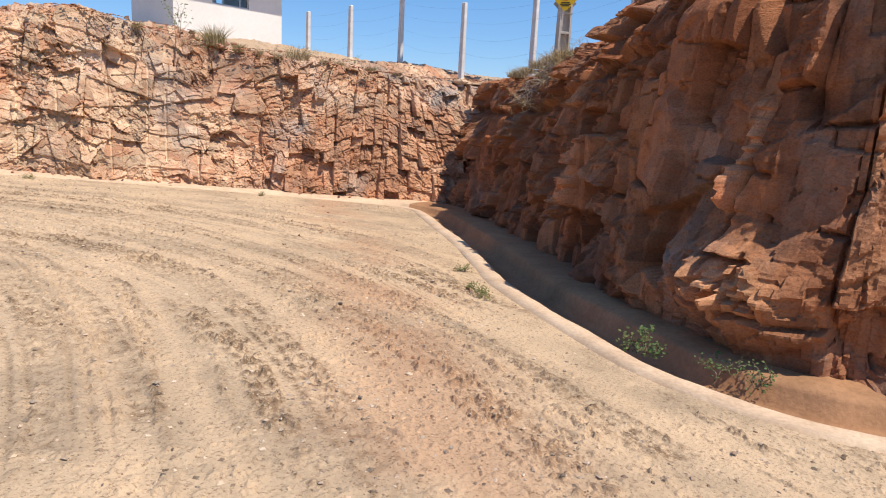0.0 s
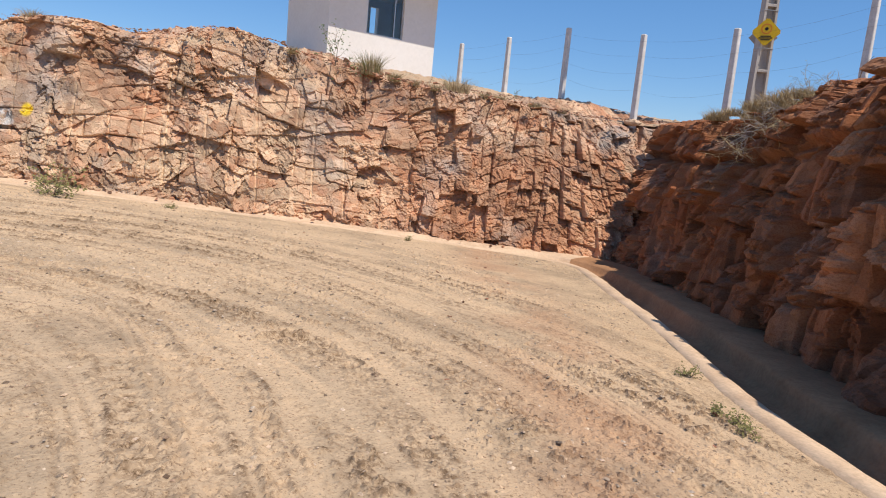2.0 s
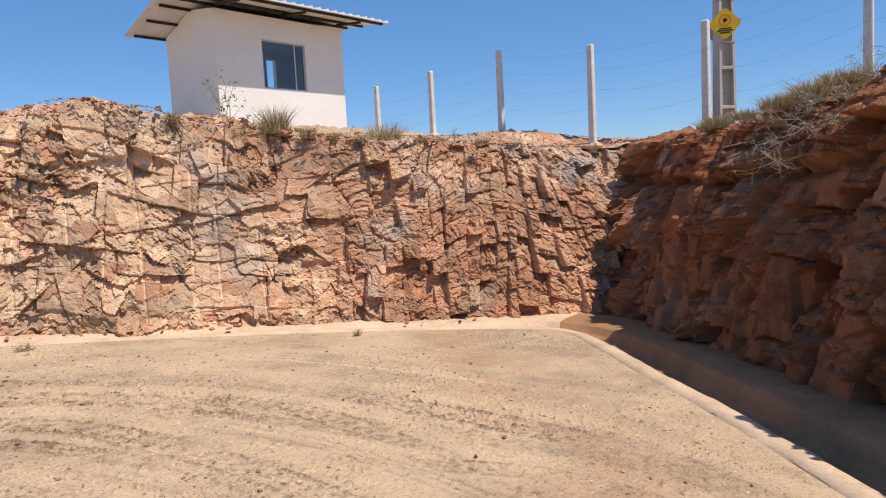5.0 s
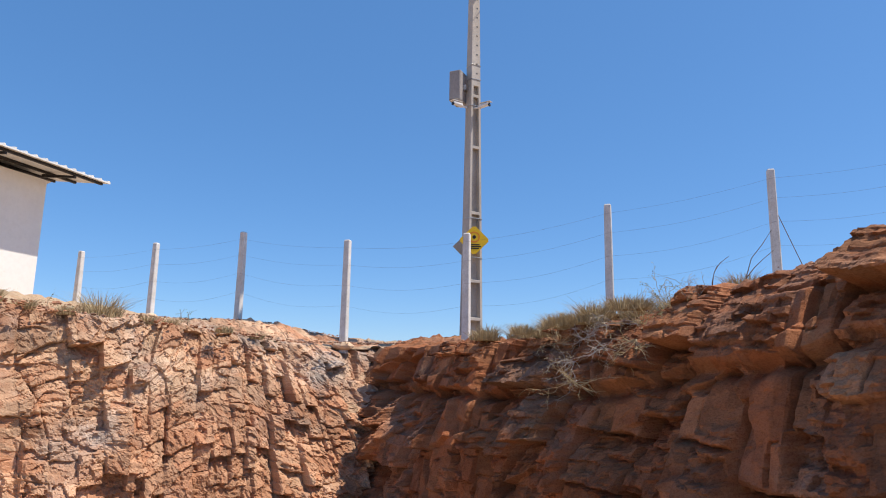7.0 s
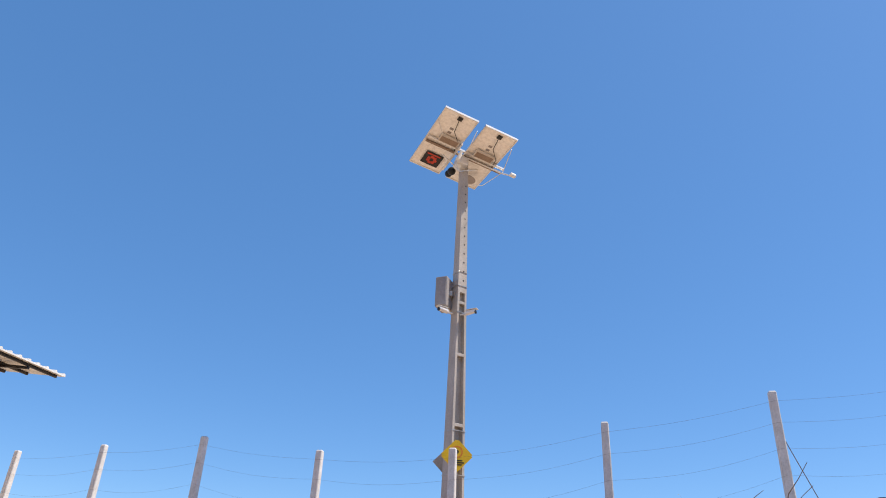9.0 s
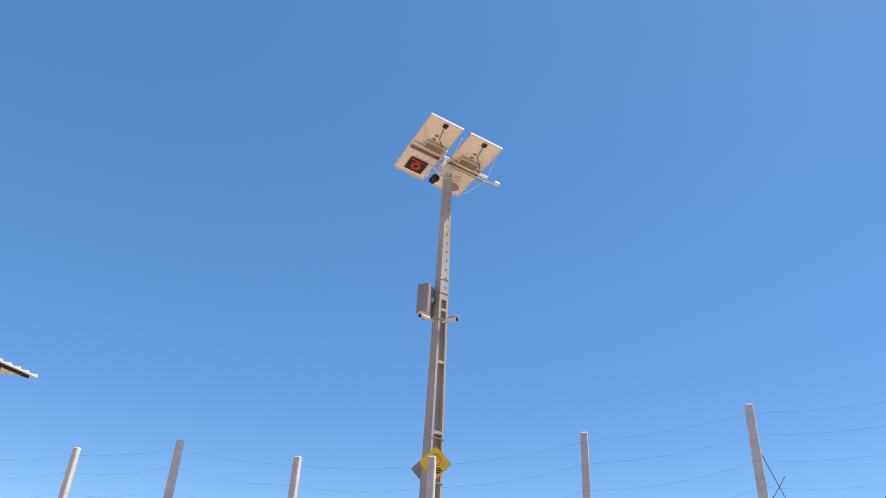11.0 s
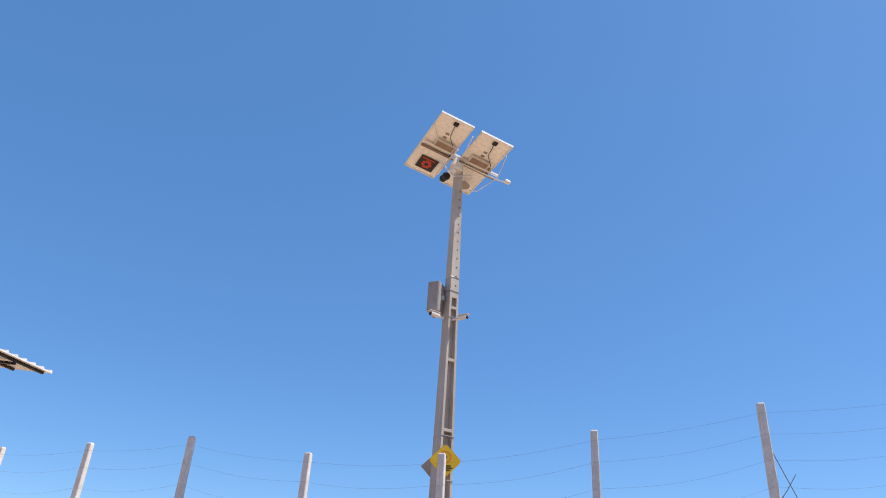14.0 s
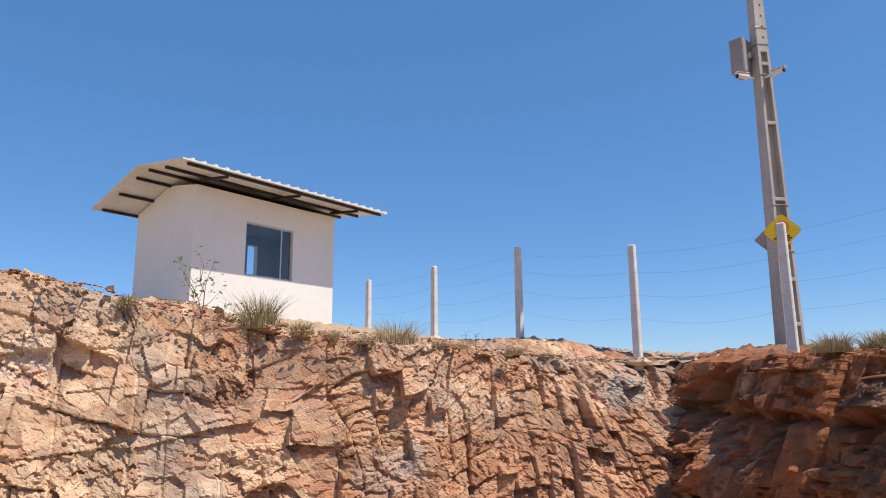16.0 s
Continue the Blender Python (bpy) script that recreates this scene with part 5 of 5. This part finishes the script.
def leaf_mesh(tips, per, size, r):
    bm = bmesh.new()
    for t in tips:
        for _ in range(per):
            c = t + 0.5 * size * Vector((r.gauss(0, 1), r.gauss(0, 1), r.gauss(0, 1)))
            a = Vector((r.gauss(0, 1), r.gauss(0, 1), r.gauss(0, 0.6))).normalized()
            b = a.orthogonal().normalized()
            k = size * r.uniform(0.5, 1.1)
            q = [c, c + a * k * 0.5 + b * k * 0.28, c + a * k, c + a * k * 0.5 - b * k * 0.28]
            vs = [bm.verts.new(v) for v in q]
            bm.faces.new(vs)
    return bm


def shrub(x, y, z, height, seed, stems=3, leaf=0.05, per=2, mat=GREEN, label="small leafy shrub growing on the brink", spread=0.4, depth=2, name="shrub", category="shrub", hang=0.0, stem=TWIG):
    g = thing(name, (x, y, z), label, category)
    r = random.Random(seed)
    bm = bmesh.new()
    tips = []
    for k in range(stems):
        a = r.uniform(0, 6.28)
        twigs(bm, (0, 0, -0.03), (math.cos(a) * spread, math.sin(a) * spread, 1 - hang), height * r.uniform(0.7, 1.0), 0.003 + 0.006 * height, depth, r, tips)
    part("twig_tangle", bm, stem, g, "thin woody stems")
    if per:
        part("foliage", leaf_mesh(tips, per, leaf, r), mat, g, "small leaves")
    return g


def on_left(s, o):
    x, y = CORNER[0] + ALONG_L[0] * s + 0.478 * o, CORNER[1] + ALONG_L[1] * s + 0.878 * o
    return x, y, land_at(x, y)


def on_right(s, o):
    x, y = 5.58 + ALONG_R[0] * s + 0.768 * o, 2.24 + ALONG_R[1] * s - 0.641 * o
    return x, y, land_at(x, y)


shrub(*on_left(4.12, 1.45), 0.75, 3, 4, 0.07, 3, GREEN, "spindly sapling with sparse green leaves beside the hut", 0.35, 1, "sapling")
grass_tuft(*on_left(3.45, 1.4), 0.22, 0.52, 5, 0.35, "tall clump of green and yellow grass by the hut")
grass_tuft(*on_left(1.75, 1.4), 0.26, 0.44, 7, 0.95, "round clump of dry brown grass on the brink")
for k, (s, o, sp_, hh, dr) in enumerate([(0.8, 1.5, 0.12, 0.18, 0.9), (1.2, 1.3, 0.1, 0.16, 0.95), (2.6, 1.4, 0.12, 0.16, 0.9), (-0.6, 1.6, 0.1, 0.14, 0.9), (4.9, 1.3, 0.1, 0.15, 0.7), (0.2, 1.1, 0.12, 0.12, 0.9), (2.2, 1.2, 0.1, 0.15, 0.9),
                                         (3.0, 1.25, 0.12, 0.2, 0.8), (9.3, 1.5, 0.16, 0.25, 0.95)]):
    grass_tuft(*on_left(s, o), sp_, hh, 20 + k, dr, "low tuft of dry straw among rubble")
for k, (s, o, hh) in enumerate([(0.3, 2.0, 0.28), (-0.9, 2.6, 0.25), (-1.6, 2.3, 0.3), (1.5, 2.4, 0.3), (2.0, 2.8, 0.25), (-0.2, 3.4, 0.22)]):
    shrub(*on_left(s, o), hh, 40 + k, 2, 0.03, 1, GREEN, "thin weed with a few small leaves", 0.3, 1, "weed", "weed")

# dry bush that spills over the shaded face
for k, (s, o, drop, hh, hang) in enumerate([(2.2, 1.25, 0.05, 0.40, 0.5), (2.6, 1.15, 0.10, 0.45, 0.8), (1.8, 1.2, 0.08, 0.40, 0.6), (2.9, 1.2, 0.05, 0.40, 0.5), (2.3, 0.95, 0.3, 0.5, 1.3), (2.7, 0.95, 0.28, 0.5, 1.3),
                                            (1.9, 0.95, 0.35, 0.45, 1.4), (2.1, 0.75, 0.6, 0.45, 1.5), (3.05, 1.3, 0.0, 0.35, 0.3), (1.4, 1.2, 0.1, 0.35, 0.6)]):
    x, y, z = on_right(s + 0.25, o)
    shrub(x, y, z - drop - 0.08, hh * 0.75, 60 + k, 8, 0.02, 1 if k % 3 == 0 else 0, LEAF if k == 3 else STRAW, "tangled dry bush hanging over the shaded brink", 1.5, 2, "dry_bush", "bush", hang, STRAW if k % 2 else ROOT)
for k in range(46):
    s, o = rr.uniform(0.0, 3.4), rr.uniform(1.2, 2.4)
    grass_tuft(*on_right(s, o), 0.14, rr.uniform(0.12, 0.3), 80 + k, 0.97, "tuft of bleached dry grass along the shaded brink")
shrub(*on_right(3.55, 1.7), 0.62, 90, 2, 0.02, 0, STRAW, "tall bare dry stalk on the shaded brink", 0.08, 0, "dry_stalk", "plant")
shrub(*on_right(3.3, 1.6), 0.45, 91, 2, 0.02, 0, STRAW, "tall bare dry stalk on the shaded brink", 0.1, 0, "dry_stalk", "plant")

# weeds beside the drain
def on_floor(x, y):
    return x, y, float(floor_z(x, y)) + 0.03


shrub(*on_floor(-1.75, 7.15), 0.5, 101, 14, 0.055, 4, LEAF, "bushy green weed at the drain under the sunlit face", 1.1, 1, "weed", "weed")
shrub(*on_floor(-0.28, -4.3), 0.21, 102, 9, 0.035, 3, GREEN, "leafy weed rooted in the drain under the shaded face", 0.9, 1, "weed", "weed")
shrub(*on_floor(-0.36, -4.85), 0.18, 103, 6, 0.03, 2, GREEN, "wilted weed rooted beside the concrete drain", 1.0, 1, "weed", "weed")
shrub(*on_floor(-0.40, -5.1), 0.18, 104, 6, 0.03, 2, GREEN, "leafy weed rooted beside the concrete drain", 0.9, 1, "weed", "weed")
for k, (x, y) in enumerate([(0.19, -2.46), (0.05, -2.6), (0.3, -2.3), (0.95, -1.7), (3.2, 4.75), (-0.2, 6.7)]):
    shrub(*on_floor(x, y), 0.10, 110 + k, 7, 0.025, 2, LEAF, "low creeping weed on the dusty yard edge", 1.6, 1, "weed", "weed")
